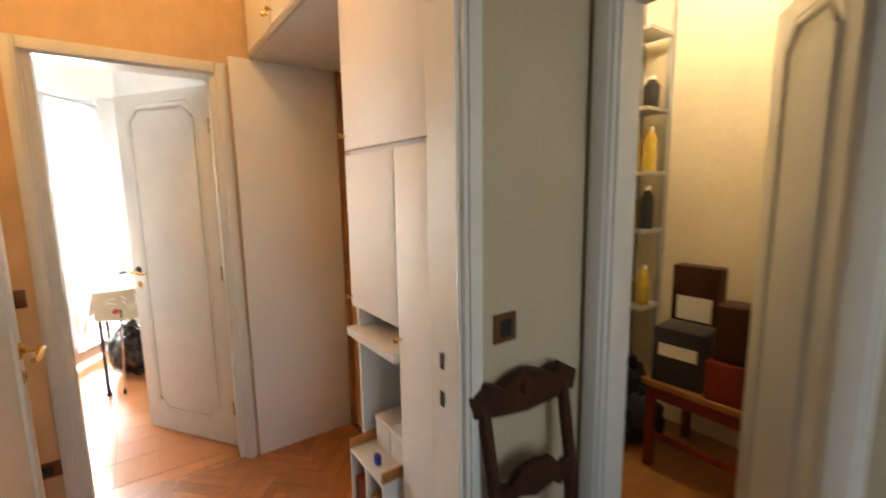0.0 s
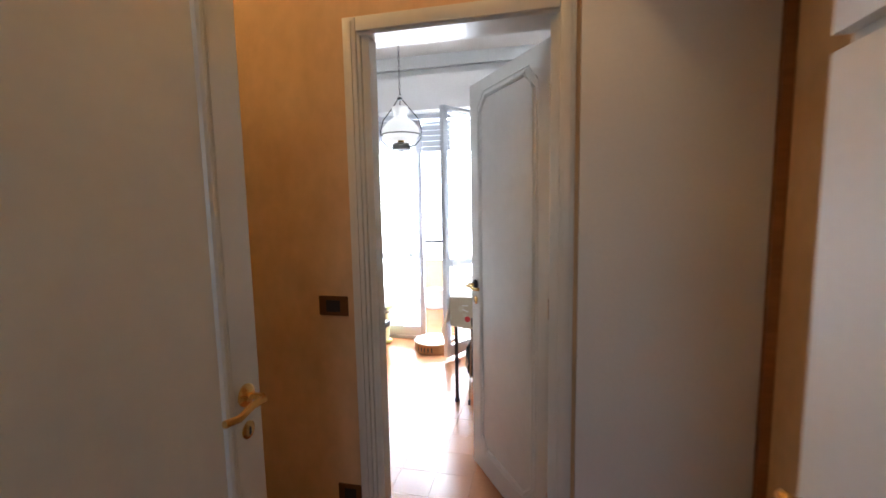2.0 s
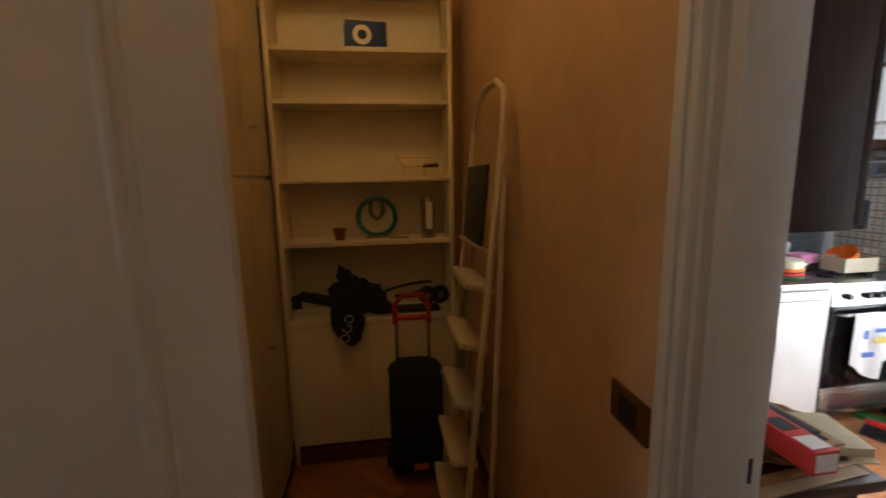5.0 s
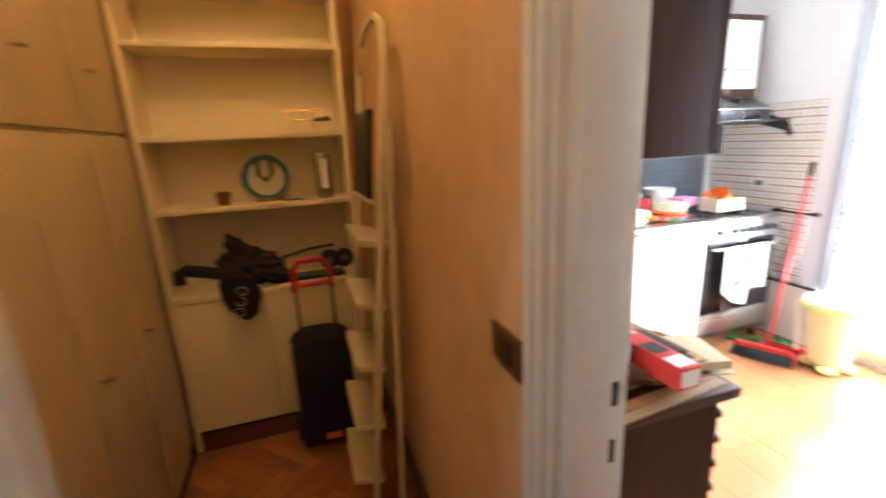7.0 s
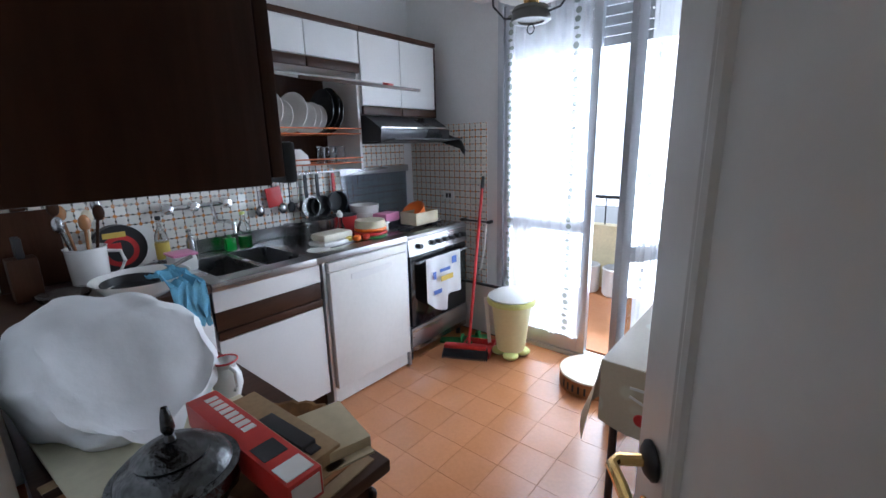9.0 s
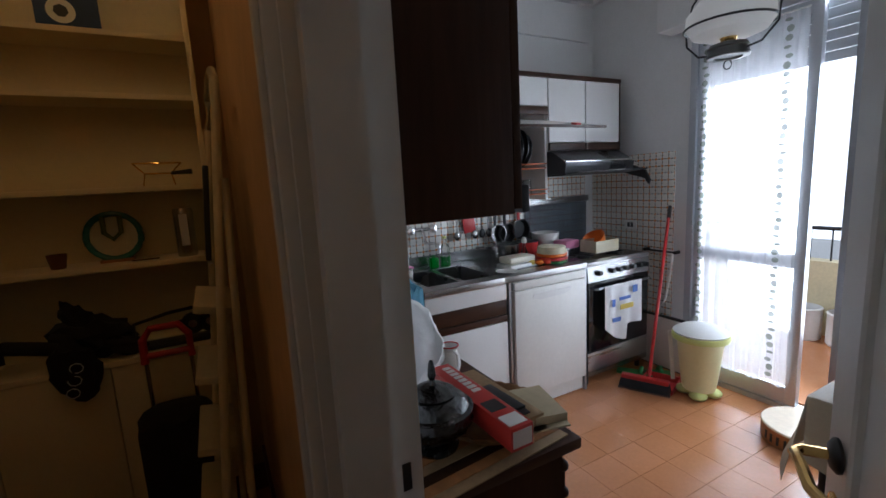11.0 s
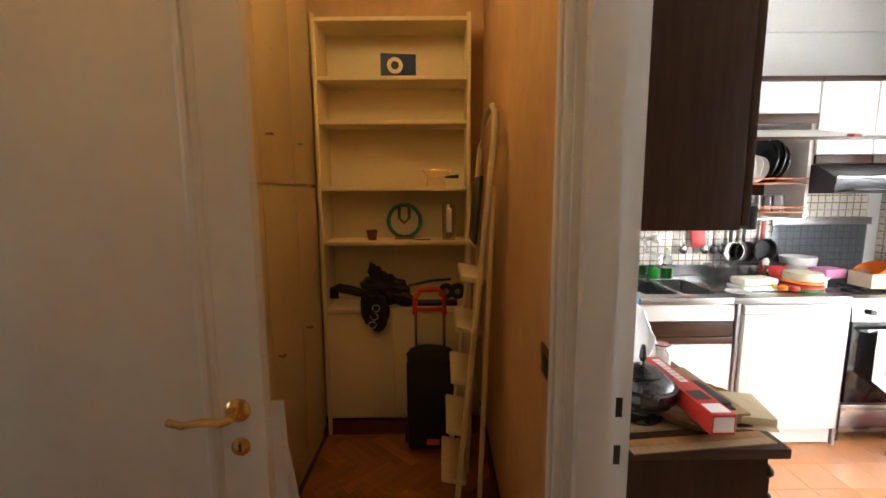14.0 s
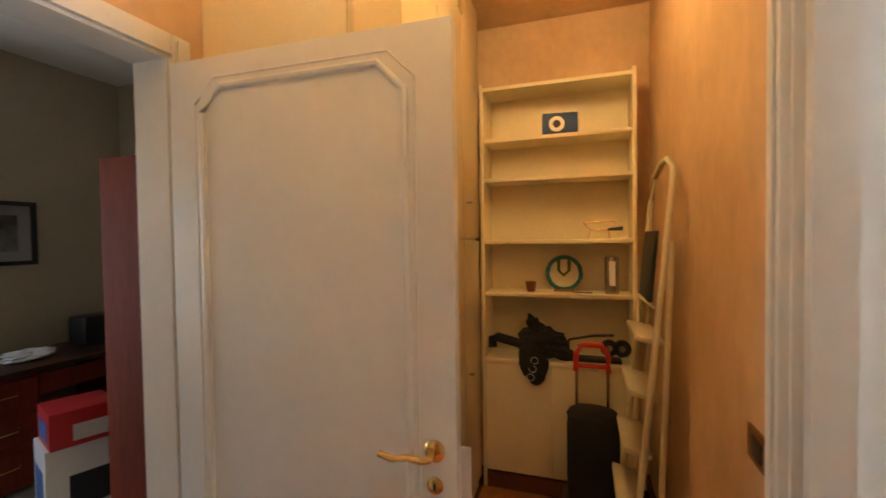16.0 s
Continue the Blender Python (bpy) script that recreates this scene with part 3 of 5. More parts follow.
part("body", prism(B(), [(XW + .01, 1.50), (-1.30, 1.50), (-1.285, 1.575), (-1.34, 1.61), (-1.43, 1.66), (XW + .01, 1.66)], 4.66, 5.33, "y"), mat("dark_hood_steel", (.10, .10, .105), .3, .7), h)
part("filter", bx(XW + .06, 4.70, 1.488, -1.34, 5.29, 1.499), blackm, h)
part("visor", box(B(), 0, 4.68, -.004, .17, 5.36, .004, m=Matrix.Translation((-1.30, 0, 1.50)) @ Matrix.Rotation(radians(-6), 4, "Y") @ Matrix.Translation((-.06, 0, 0))), blackm, h)
part("front_trim", bx(-1.299, 4.66, 1.497, -1.294, 5.33, 1.510), blackm, h)
part("side_wing", prism(B(), [(-1.42, 1.50), (-1.20, 1.44), (-1.17, 1.40), (-1.16, 1.43), (-1.20, 1.50), (-1.30, 1.54)], 5.335, 5.355, "y"), blackm, h)
part("chrome_edge", rod(B(), (-1.29, 4.66, 1.582), (-1.29, 5.33, 1.582), .009), chrome, h)

# dark cabinet by the door and the sideboard under it
c = thing("dark_wall_cabinet", "dark brown wooden wall cabinet beside the doorway", "wall cabinet")
part("carcass", bx(-.75, 2.805, 1.40, .17, 3.105, 2.30, bevel=.003), darkwood, c)
for a, b in ((-.75, -.29), (-.29, .17)):
    part("door", bx(a + .002, 3.107, 1.41, b - .002, 3.128, 2.29, bevel=.003), darkwood, c)
part("handle", bx(.10, 3.129, 1.40, .165, 3.15, 1.46, bevel=.006), blackm, c)
c = thing("sideboard", "dark carved wooden sideboard with a worn top", "sideboard")
part("body", bx(-.75, 2.81, .06, .145, 3.25, .80), darkwood, c)
part("top", bx(-.78, 2.806, .80, .172, 3.29, .83, bevel=.006), darkwood_h, c)
for a, b in ((-.75, -.45), (-.45, -.15), (-.15, .145)):
    d = part("door", bx(a + .008, 3.25, .10, b - .008, 3.268, .76, bevel=.006), darkwood, c)
for k in range(9):
    bmk = B()
    bmesh.ops.create_icosphere(bmk, subdivisions=2, radius=.016, matrix=Matrix.Translation((.132, 3.262, .14 + k * .075)))
    part("carved_bead", bmk, darkwood, c)
for x in (-.72, .11):
    for y in (2.84, 3.22):
        part("foot", bx(x, y, 0, x + .04, y + .04, .06), darkwood, c)

# ---- balcony door ----
w = thing("window_1", "aluminium french window with one leaf open", "window", kind="structure")
bm = box(B(), -.945, YW - .02, 0, -.90, YW + .06, 2.36)
box(bm, .405, YW - .02, 0, .45, YW + .06, 2.36)
box(bm, -.90, YW - .02, 2.315, .405, YW + .06, 2.36)
box(bm, -.90, YW - .02, 0, .405, YW + .06, .03)
part("window_frame", bm, alu, w)


def leaf(parent, m, width, inner):
    l = part("window_leaf", B(), alu, parent, at=m)
    bm = B()
    s = .055
    for q in ((0, 0, .035, s, .045, 2.31), (width - s, 0, .035, width, .045, 2.31), (s, 0, .035, width - s, .045, .14), (s, 0, 2.25, width - s, .045, 2.31), (s, 0, .87, width - s, .045, .95)):
        box(bm, *q, bevel=.003)
    me = finish("window_leaf", bm, alu)
    l.data = me
    for z0, z1 in ((.14, .87), (.95, 2.25)):
        p = part("pane", bx(s, .018, z0, width - s, .024, z1), clear, l)
        p.visible_shadow = False
    return l


left_leaf = leaf(w, pose(-.895, YW - .01, 0), .645, -1)
right_leaf = leaf(w, pose(.43, YW - .03, 0, 0, 0, 180 + 58), .645, -1)
part("latch", bx(.60, -.012, 1.25, .625, -.001, 1.40, bevel=.004), blackm, right_leaf)
shutter_m = mat("grey_pvc_slats", (.42, .44, .46), .5, var=.05)
sh = thing("roller_shutter", "grey roller shutter slats rolled nearly up", "shutter")
for k in range(7):
    part("slat", bx(-.89, YW + .09, 1.995 + k * .055, .40, YW + .105, 2.0475 + k * .055, bevel=.004), shutter_m, sh)


def curtain(name, label, m, x0, x1, z0, z1, borders):
    c = thing(name, label, "curtain", m)
    fold = lambda u, v: .012 * math.sin(u * 46) + .007 * math.sin(u * 97 + v * 3)
    part("cloth", sheet(B(), 70, 24, lambda u, v: (x0 + (x1 - x0) * u, fold(u, v) * (.5 + .8 * (1 - v)), z0 + (z1 - z0) * v + (.014 * math.sin(u * 25) if v == 0 else 0))), curtain_m, c)
    part("heading_rod", rod(B(), (x0, 0, z1 + .004), (x1, 0, z1 + .004), .005), whitep, c)
    for u0 in borders:
        b = B()
        for k in range(44):
            z = z0 + .06 + (z1 - z0 - .1) * k / 43
            x = x0 + (x1 - x0) * u0 + .006 * math.sin(k * 2.3)
            y = -.030
            n = 7
            vs = [b.verts.new((x + .019 * math.cos(q * math.tau / n + k), y, z + .021 * math.sin(q * math.tau / n + k) * (.7 + .3 * math.sin(k * 1.7)))) for q in range(n)]
            b.faces.new(vs)
        tagged(part("border", b, trim_m, c, "grey-green embroidered flower border"), kind="stuff")
    return c


curtain("curtain", "sheer white voile curtain with embroidered flower borders", pose(-.895, YW - .045, 0), .055, .60, .16, 2.27, (.05, .86))
curtain("curtain", "sheer white voile curtain hanging on the open leaf", pose(.43, YW - .03, 0, 0, 0, 238) @ pose(0, .08, 0), .04, .60, .16, 2.27, (.12, .86))


# ---- corridor things ----
def switch(m, label, w=.125, h=.08):
    s = thing("light_switch", label, "switch", m)
    part("plate", bx(-w / 2, -.008, -h / 2, w / 2, 0, h / 2, bevel=.004), mat("bronze_plate", (.16, .07, .025), .35, .4), s)
    part("rocker", bx(-w / 4.2, -.011, -h / 3.4, w / 4.2, -.008, h / 3.4, bevel=.002), blackm, s)
    return s


switch(pose(.176, 2.65, 1.065), "bronze light switch plate with black rocker")
switch(pose(.215, 2.65, .27), "bronze socket plate low on the wall", .11, .075)
switch(pose(1.455, 1.0, 1.115), "brass-edged light switch beside the closet", .085, .085)

ld = thing("step_ladder", "cream tubular folding step ladder leaning on the wall", "step ladder")


def on_ladder(u, z):
    """u runs across the ladder, z up; it leans towards the wall."""
    k = z / 1.84
    return Vector((-.91 + .39 * u + .02 * k, 2.41 + .175 * k + .02 * u, z))


bm = B()
arch = [on_ladder(0, 0), on_ladder(0.02, 1.70), on_ladder(.10, 1.80), on_ladder(.35, 1.845), on_ladder(.65, 1.845), on_ladder(.90, 1.80), on_ladder(.98, 1.70), on_ladder(1, 0)]
part("front_frame", tube(bm, arch, .013), bone, ld)
bm = B()
off = Vector((.02, .045, 0))
for u in (.04, .96):
    tube(bm, [on_ladder(u, 1.52) + off * .4, on_ladder(u + (.12 if u > .5 else -.05), .01) + Vector((.0, .10, 0))], .011)
part("rear_frame", bm, bone, ld)
for z in (.22, .45, .68, .91, 1.13):
    a, b = on_ladder(.03, z), on_ladder(.97, z)
    bm = B()
    m = Matrix.Translation((a + b) / 2) @ Matrix.Rotation(radians(-12), 4, "X")
    part("step", box(bm, -.165, -.065, -.012, .165, .045, .012, bevel=.006, m=m), bone, ld)
a = on_ladder(.5, 1.42)
part("platform", box(B(), -.15, -.008, -.14, .15, .008, .14, bevel=.004, m=Matrix.Translation(a + Vector((0, -.02, 0))) @ Matrix.Rotation(radians(-5), 4, "X")), blackm, ld)
part("tool_bar", tube(B(), [on_ladder(.02, 1.27) + Vector((0, -.02, 0)), on_ladder(.98, 1.27) + Vector((0, -.02, 0))], .007), bone, ld)
for u in (0, 1):
    part("rubber_foot", rod(B(), on_ladder(u, 0), on_ladder(u, .04), .017), blackm, ld)

b = thing("blue_box", "dark blue cardboard box with round white emblem", "box", pose(-1.42, 2.14, 2.14, 0, 0, 8))
part("carton", bx(-.05, -.10, 0, .05, .10, .135, bevel=.002), mat("blue_card", (.012, .05, .16), .5), b)
part("emblem", rod(B(), (.050, -.02, .07), (.0525, -.02, .07), .045, seg=24), whitep, b)
part("emblem_mark", rod(B(), (.0525, -.02, .07), (.0535, -.02, .07), .024, seg=7), blackm, b)

g = thing("wire_trivet", "brass wire rack with a black handle", "wire rack", pose(-1.40, 2.36, 1.525))
for z in (.10, .055):
    part("wire_ring", tube(B(), [(.03 * math.cos(a * .5236) , (.09 if z > .06 else .05) * math.sin(a * .5236), z) for a in range(12)], .003, 6, True), brass, g)
for s in (-1, 1):
    part("wire_leg", tube(B(), [(0, s * .09, .10), (0, s * .05, .055), (0, s * .06, .003)], .003, 6), brass, g)
part("handle", rod(B(), (0, .05, .055), (.01, .13, .06), .007, .012), blackm, g)

p = thing("glass_plate", "blue-green glass plate with a round relief, standing", "plate", pose(-1.435, 2.16, 1.207))
rim = mat("teal_glass", (.03, .17, .17), .12, var=.1)
part("rim", tube(B(), [(.02 * math.cos(a * .2618) * 0, .098 * math.cos(a * .2618), .112 + .098 * math.sin(a * .2618)) for a in range(24)], .013, 8, True), rim, p)
part("disc", rod(B(), (-.006, 0, .112), (-.002, 0, .112), .095, seg=32), mat("pale_glass", (.62, .58, .42), .15), p)
part("grip", tube(B(), [(.012, -.03, .20), (.016, -.03, .13), (.016, 0, .10), (.016, .03, .13), (.012, .03, .20)], .010, 8), mat("olive_glass", (.09, .13, .03), .2), p)
part("stand", bx(-.05, -.06, 0, .02, .06, .012), woodlight, p)
c = thing("small_pot", "small brown clay pot on the shelf", "pot", pose(-1.40, 1.965, 1.207))
part("body", lathe(B(), [(.001, 0), (.024, 0), (.032, .045), (.034, .06), (.028, .06), (.024, .01), (.001, .01)]), mat("brown_clay", (.17, .06, .03), .6), c)
part("filling", rod(B(), (0, 0, .03), (0, 0, .052), .025), cardboard, c)
c = thing("steel_canister", "tall steel canister with white label", "canister", pose(-1.38, 2.43, 1.207))
part("body", lathe(B(), [(.001, 0), (.038, 0), (.04, .006), (.04, .205), (.036, .215), (.001, .216)]), steel, c)
part("label", bx(.036, -.016, .05, .0415, .016, .19), whitep, c)
s = thing("small_spoon", "small dark spoon lying on the shelf", "spoon", pose(-1.36, 2.27, 1.209))
part("stick", rod(B(), (0, -.05, .003), (0, .05, .003), .003), darkwood, s)

# bag of black cloth on the low cupboard
b = thing("black_rucksack", "black nylon rucksack with white print, slumped over the edge", "bag", pose(-1.38, 1.88, .806))


def blob(m, r, s=.25, sub=3):
    bm = B()
    bmesh.ops.create_icosphere(bm, subdivisions=sub, radius=1)
    for v in bm.verts:
        n = noise.noise(v.co * 2.3 + Vector((r[0] * 40, 0, 0))) * s + noise.noise(v.co * 6) * s * .4
        v.co = Vector((v.co.x * r[0], v.co.y * r[1], v.co.z * r[2])) * (1 + n)
    bmesh.ops.transform(bm, matrix=m, verts=bm.verts)
    return bm


part("body", blob(pose(-.01, .14, .09, 0, 10, 0), (.09, .15, .09), .45), blackcloth, b)
part("raised_fold", blob(pose(-.02, .12, .17, 35, 0, 0), (.05, .045, .09), .4), blackcloth, b)
part("hanging_flap", blob(pose(.115, .11, .0, 8, 0, 0), (.035, .08, .125), .3), blackcloth, b)
part("side_pocket", blob(pose(.02, .26, .05, -20, 0, 0), (.06, .09, .04), .4), blackcloth, b)
part("strap", tube(B(), [(.04, .05, .08), (.03, -.04, .10), (.02, -.12, .115), (.0, -.155, .10), (.02, -.15, .05)], .028), blackcloth, b)
for k in range(3):
    part("print_ring", tube(B(), [(.150, .11 + .022 * math.cos(a * .785) + .012 * (k - 1), -.03 + .05 * (k - 1) + .02 * math.sin(a * .785)) for a in range(8)], .0022, 5, True), whitep, b)
f = thing("folding_trolley_frame", "black folding trolley frame with small wheels", "trolley", pose(-1.40, 2.34, .806))
part("frame", tube(B(), [(.05, -.16, .02), (.06, -.15, .13), (.02, -.02, .15), (-.02, .10, .15)], .008), blackm, f)
part("crossbar", rod(B(), (.04, -.10, .09), (-.03, .12, .10), .010), blackm, f)
for y in (.07, .14):
    w = part("wheel", rod(B(), (.05, y, .095), (.075, y, .095), .048, seg=22), blackm, f)
    part("hub", rod(B(), (.075, y, .095), (.079, y, .095), .018), steel, w)
part("foot", bx(-.04, -.16, 0, .06, .14, .02, bevel=.006), blackm, f)

t = thing("shopping_trolley", "black shopping trolley with bright red handle", "shopping trolley", pose(-1.13, 2.315, 0))
bm = bx(-.10, -.13, .06, .10, .13, .59, bevel=.035)
for v in bm.verts:
    v.co += Vector((1, 1, 0)) * .012 * noise.noise(v.co * 11)
part("bag", bm, blackcloth, t)
part("flap", blob(pose(0, 0, .585), (.105, .135, .045), .12), blackcloth, t)
for y in (-.085, .085):
    part("pole", rod(B(), (-.075, y, .10), (-.06, y * .95, .86), .008), steel, t)
bm = tube(B(), [(-.06, -.085, .80), (-.06, -.082, .90), (-.06, -.05, .945), (-.06, .05, .945), (-.06, .082, .90), (-.06, .085, .80)], .015)
tube(bm, [(-.06, -.08, .83), (-.06, .08, .83)], .013)
part("handle", bm, red, t)
part("orange_tag", bx(.1, -.02, .10, .108, .05, .13), orangep, t)
for y in (-.14, .14):
    w = part("wheel", rod(B(), (-.09, y - .012, .06), (-.09, y + .012, .06), .06, seg=22), blackm, t)
    part("hub", rod(B(), (-.09, y - .015, .06), (-.09, y + .015, .06), .02), steel, w)

# cloth bag hanging on the study door handle
c = thing("hanging_cloth", "white cloth with red print hanging from the door handle", "cloth", pose(.262, 1.96, 0))
part("cloth", sheet(B(), 10, 14, lambda u, v: (-.02 - .26 * u * (1 - v), .03 + .02 * math.sin(u * 9) - .02 * v, .15 + .86 * v), .003), paperw, c)
for k in range(3):
    part("print_mark", bx(-.05, .055, .70 - k * .06, -.03, .058, .72 - k * .06), red, c)

# ---- in the kneehole of the tall cupboard ----
r = thing("pigeonhole_unit", "low white pigeonhole unit with raised rim", "shelf unit", pose(1.26, 1.40, 0))
for q in ((0, 0, 0, .40, .28, .015), (0, 0, .46, .40, .28, .475), (0, 0, .015, .40, .012, .46), (0, .134, .015, .40, .146, .46), (0, .268, .015, .40, .28, .46), (0, .012, .23, .40, .134, .242), (0, .146, .23, .40, .268, .242)):
    part("board", bx(*q, bevel=.001), laminate, r)
for y in (.004, .276):
    part("rim", bx(0, y - .004, .475, .40, y + .004, .515), woodlight, r)
part("blue_clip", bx(.03, .10, .476, .05, .13, .515, bevel=.004), mat("blue_plastic", (.02, .05, .4), .4), r)
for k, (y, mt) in enumerate(((.02, cardboard), (.16, mahogany))):
    solid("storage_box", bx(1.27, 1.40 + y, .243, 1.62, 1.40 + y + .10, .36, bevel=.003), mt, "shallow cardboard box in a pigeonhole", "box")
for y, z in ((1.53, .478), (1.41, .478)):
    w = thing("white_box", "small white cardboard box with lid", "box", pose(1.36, y, z))
    part("carton", bx(0, 0, 0, .18, .11, .10, bevel=.003), laminate, w)
    part("lid", bx(-.003, -.003, .10, .183, .113, .125, bevel=.003), laminate, w)
h = thing("handbag", "black leather handbag with yellow trim", "bag", pose(1.56, 1.56, .478))
part("body", blob(pose(.03, 0, .18), (.075, .13, .18), .12), blackcloth, h)
part("trim", tube(B(), [(-.03, -.10, .31), (-.045, -.04, .355), (-.045, .04, .355), (-.03, .10, .31)], .010), mat("yellow_leather", (.62, .36, .03), .5), h)

# ---- study and closet ----
def dining_chair(m):
    c = thing("dining_chair", "dark carved wooden chair with curved back rails", "chair", m)
    w = .14
    for s in (-1, 1):
        part("back_leg", tube(B(), [(s * (w - .02), .20, 0), (s * (w - .02), .18, .44), (s * w, .215, .70), (s * (w + .005), .26, .93)], .019), darkwood, c)
        part("front_leg", rod(B(), (s * (w - .01), -.20, 0), (s * (w - .01), -.20, .44), .017, .022), darkwood, c)
    out = [(-w - .04, .90), (-w - .05, .955), (-w, .985), (-.09, .965), (-.05, .985), (0, .995), (.05, .985), (.09, .965), (w, .985), (w + .05, .955), (w + .04, .90), (.1, .885), (0, .875), (-.1, .885)]
    bm = prism(B(), out, .245, .28, "y")
    part("crest_rail", bm, darkwood, c)
    part("crest_boss", lathe(B(), [(.001, 0), (.03, 0), (.022, .012), (.001, .016)], centre=(0, .245, .95), m=Matrix.Rotation(math.pi / 2, 4, "X")), darkwood, c)
    out = [(-w, .665), (-.09, .64), (-.06, .66), (0, .64), (.06, .66), (.09, .64), (w, .665), (w, .715), (.09, .70), (.06, .735), (0, .745), (-.06, .735), (-.09, .70), (-w, .715)]
    part("middle_rail", prism(B(), out, .20, .225, "y"), darkwood, c)
    part("seat", bx(-.19, -.23, .43, .19, .21, .475, bevel=.012), darkwood, c)
    part("seat_pad", bx(-.165, -.20, .475, .165, .18, .49, bevel=.01), blackcloth, c)
    for s in (-1, 1):
        part("stretcher", rod(B(), (s * (w - .015), -.20, .20), (s * (w - .02), .19, .20), .010), darkwood, c)
    return c


dining_chair(pose(1.47, .70, 0, 0, 0, -6))

t = thing("low_table", "low reddish wooden table in the closet", "table", pose(2.75, .72, 0))
part("tabletop", bx(0, 0, .46, .50, .58, .49, bevel=.004), woodlight, t)
for x in (.02, .44):
    for y in (.02, .52):
        part("leg", bx(x, y, 0, x + .04, y + .04, .46), mahogany, t)
for x in (.025, .455):
    part("apron", bx(x, .06, .39, x + .02, .52, .46), mahogany, t)
    part("stretcher", bx(x, .06, .17, x + .02, .52, .20), mahogany, t)
for x, y, z, w, d, hh, mt, lab in ((2.79, 1.02, .491, .20, .24, .29, blackm, "black box with a white label"), (2.78, .76, .491, .22, .24, .19, mahogany, "dark brown cardboard box"), (3.02, 1.06, .491, .10, .23, .58, darkwood, "upright dark wooden box with white label"), (2.80, .78, .687, .16, .2, .26, darkwood, "reddish brown box in the closet")):
    o = thing("box", lab, "box", pose(x, y, z, 0, 0, 4))
    part("carton", bx(0, 0, 0, w, d, hh, bevel=.004), mt, o)
    if "label" in lab:
        part("label", bx(-.003, .03, hh * .5, 0, d - .03, hh * .72), whitep, o)
    else:
        part("flap", bx(.0, 0, hh, w, d * .48, hh + .004), mt, o)
sh = thing("wall_shelving", "slotted wall rails with loaded metal shelves", "shelving")
for y in (1.515, 1.70):
    bm = bx(3.27, y - .012, .3, 3.318, y + .012, 2.7)
    part("slotted_rail", bm, alu, sh)
for z in (.75, 1.22, 1.56, 1.92, 2.35):
    part("shelf", bx(3.02, 1.49, z, 3.27, 1.74, z + .02, bevel=.002), alu, sh)
rng = random.Random(4)
mustard = mat("mustard_plastic", (.50, .36, .06), .4)
for z in (.77, 1.24, 1.58, 1.94):
    y = 1.50
    while y < 1.64:
        w = rng.uniform(.07, .11)
        kind = rng.choice([mat_ for mat_ in (mustard, mustard, blackm, cardboard, blackm)])
        name, lab = {mustard.name: ("bottle", "yellow plastic detergent bottle"), blackm.name: ("tin", "black household tin"), cardboard.name: ("box", "small brown box on the shelf")}[kind.name]
        o = thing(name, lab + " on the closet shelf" if "shelf" not in lab else lab, name, pose(3.16, y + w / 2, z + .001))
        hh = rng.uniform(.16, .28)
        if name == "box":
            part("carton", bx(-.08, -w / 2.2, 0, .08, w / 2.2, hh, bevel=.003), kind, o)
        else:
            part("body", lathe(B(), [(.001, 0), (w / 2.3, 0), (w / 2.2, hh * .7), (w / 4, hh * .85), (w / 5, hh * .9), (.001, hh * .9)], seg=16), kind, o)
            part("cap", rod(B(), (0, 0, hh * .9), (0, 0, hh), w / 5), whitep if kind is not whitep else red, o)
        y += w + .012
o = thing("coat", "long grey coat hanging in the closet", "coat", pose(2.50, 1.52, 0))
part("cloth", blob(pose(0, 0, .78), (.09, .16, .55), .2), mat("grey_wool", (.07, .075, .085), .9, var=.3), o)
part("hook", tube(B(), [(0, .0, 1.25), (0, .0, 1.36), (0, .23, 1.38)], .006), steel, o)
for x, y, rr, hh in ((2.98, 1.42, .13, .28), (3.10, 1.55, .12, .40), (2.78, 1.50, .11, .22)):
    o = thing("stuffed_bag", "dark stuffed plastic bag on the closet floor", "bag", pose(x, y, 0), group="bags in the closet")
    part("sack", blob(pose(0, 0, hh * .48), (rr, rr, hh * .5), .25), blackcloth, o)
    part("knot", blob(pose(0, 0, hh), (.03, .03, .05), .4), blackcloth, o)
o = thing("cloth_rag", "crumpled white rag on the closet floor", "rag", pose(2.25, .80, 0))
part("cloth", blob(pose(0, 0, .02), (.09, .05, .03), .5), paperw, o)

b = thing("bookcase", "tall red-brown mahogany bookcase beside the doorway", "bookcase")
part("side_panel", bx(-.025, .33, 0, 0, .985, 1.90, bevel=.002), mahogany, b)
part("side_panel", bx(-.90, .33, 0, -.875, .985, 1.90, bevel=.002), mahogany, b)
part("back_panel", bx(-.875, .97, 0, -.025, .985, 1.88), mahogany, b)
for z in (.05, .50, .95, 1.40, 1.86):
    part("shelf", bx(-.875, .335, z, -.025, .97, z + .022), mahogany, b)
p = thing("framed_picture", "grey photograph in a white mount and black frame", "picture", pose(-.52, -1.628, 1.62))
part("frame", wall_boxes((-.30, 0, -.23, .30, .025, -.20), (-.30, 0, .20, .30, .025, .23), (-.30, 0, -.20, -.27, .025, .20), (.27, 0, -.20, .30, .025, .20)), blackm, p)
part("mount", bx(-.27, .002, -.20, .27, .008, .20), whitep, p)
part("photograph", bx(-.19, .008, -.13, .19, .0095, .13), mat("grey_photograph", (.55, .57, .58), .4, var=.3, scale=6, second=(.05, .055, .06), spread=.25), p)
part("glazing", bx(-.27, .014, -.20, .27, .016, .20), clear, p).visible_shadow = False
d = thing("desk", "dark carved wooden desk with brass drawer pulls", "desk", pose(-.85, -1.60, 0))
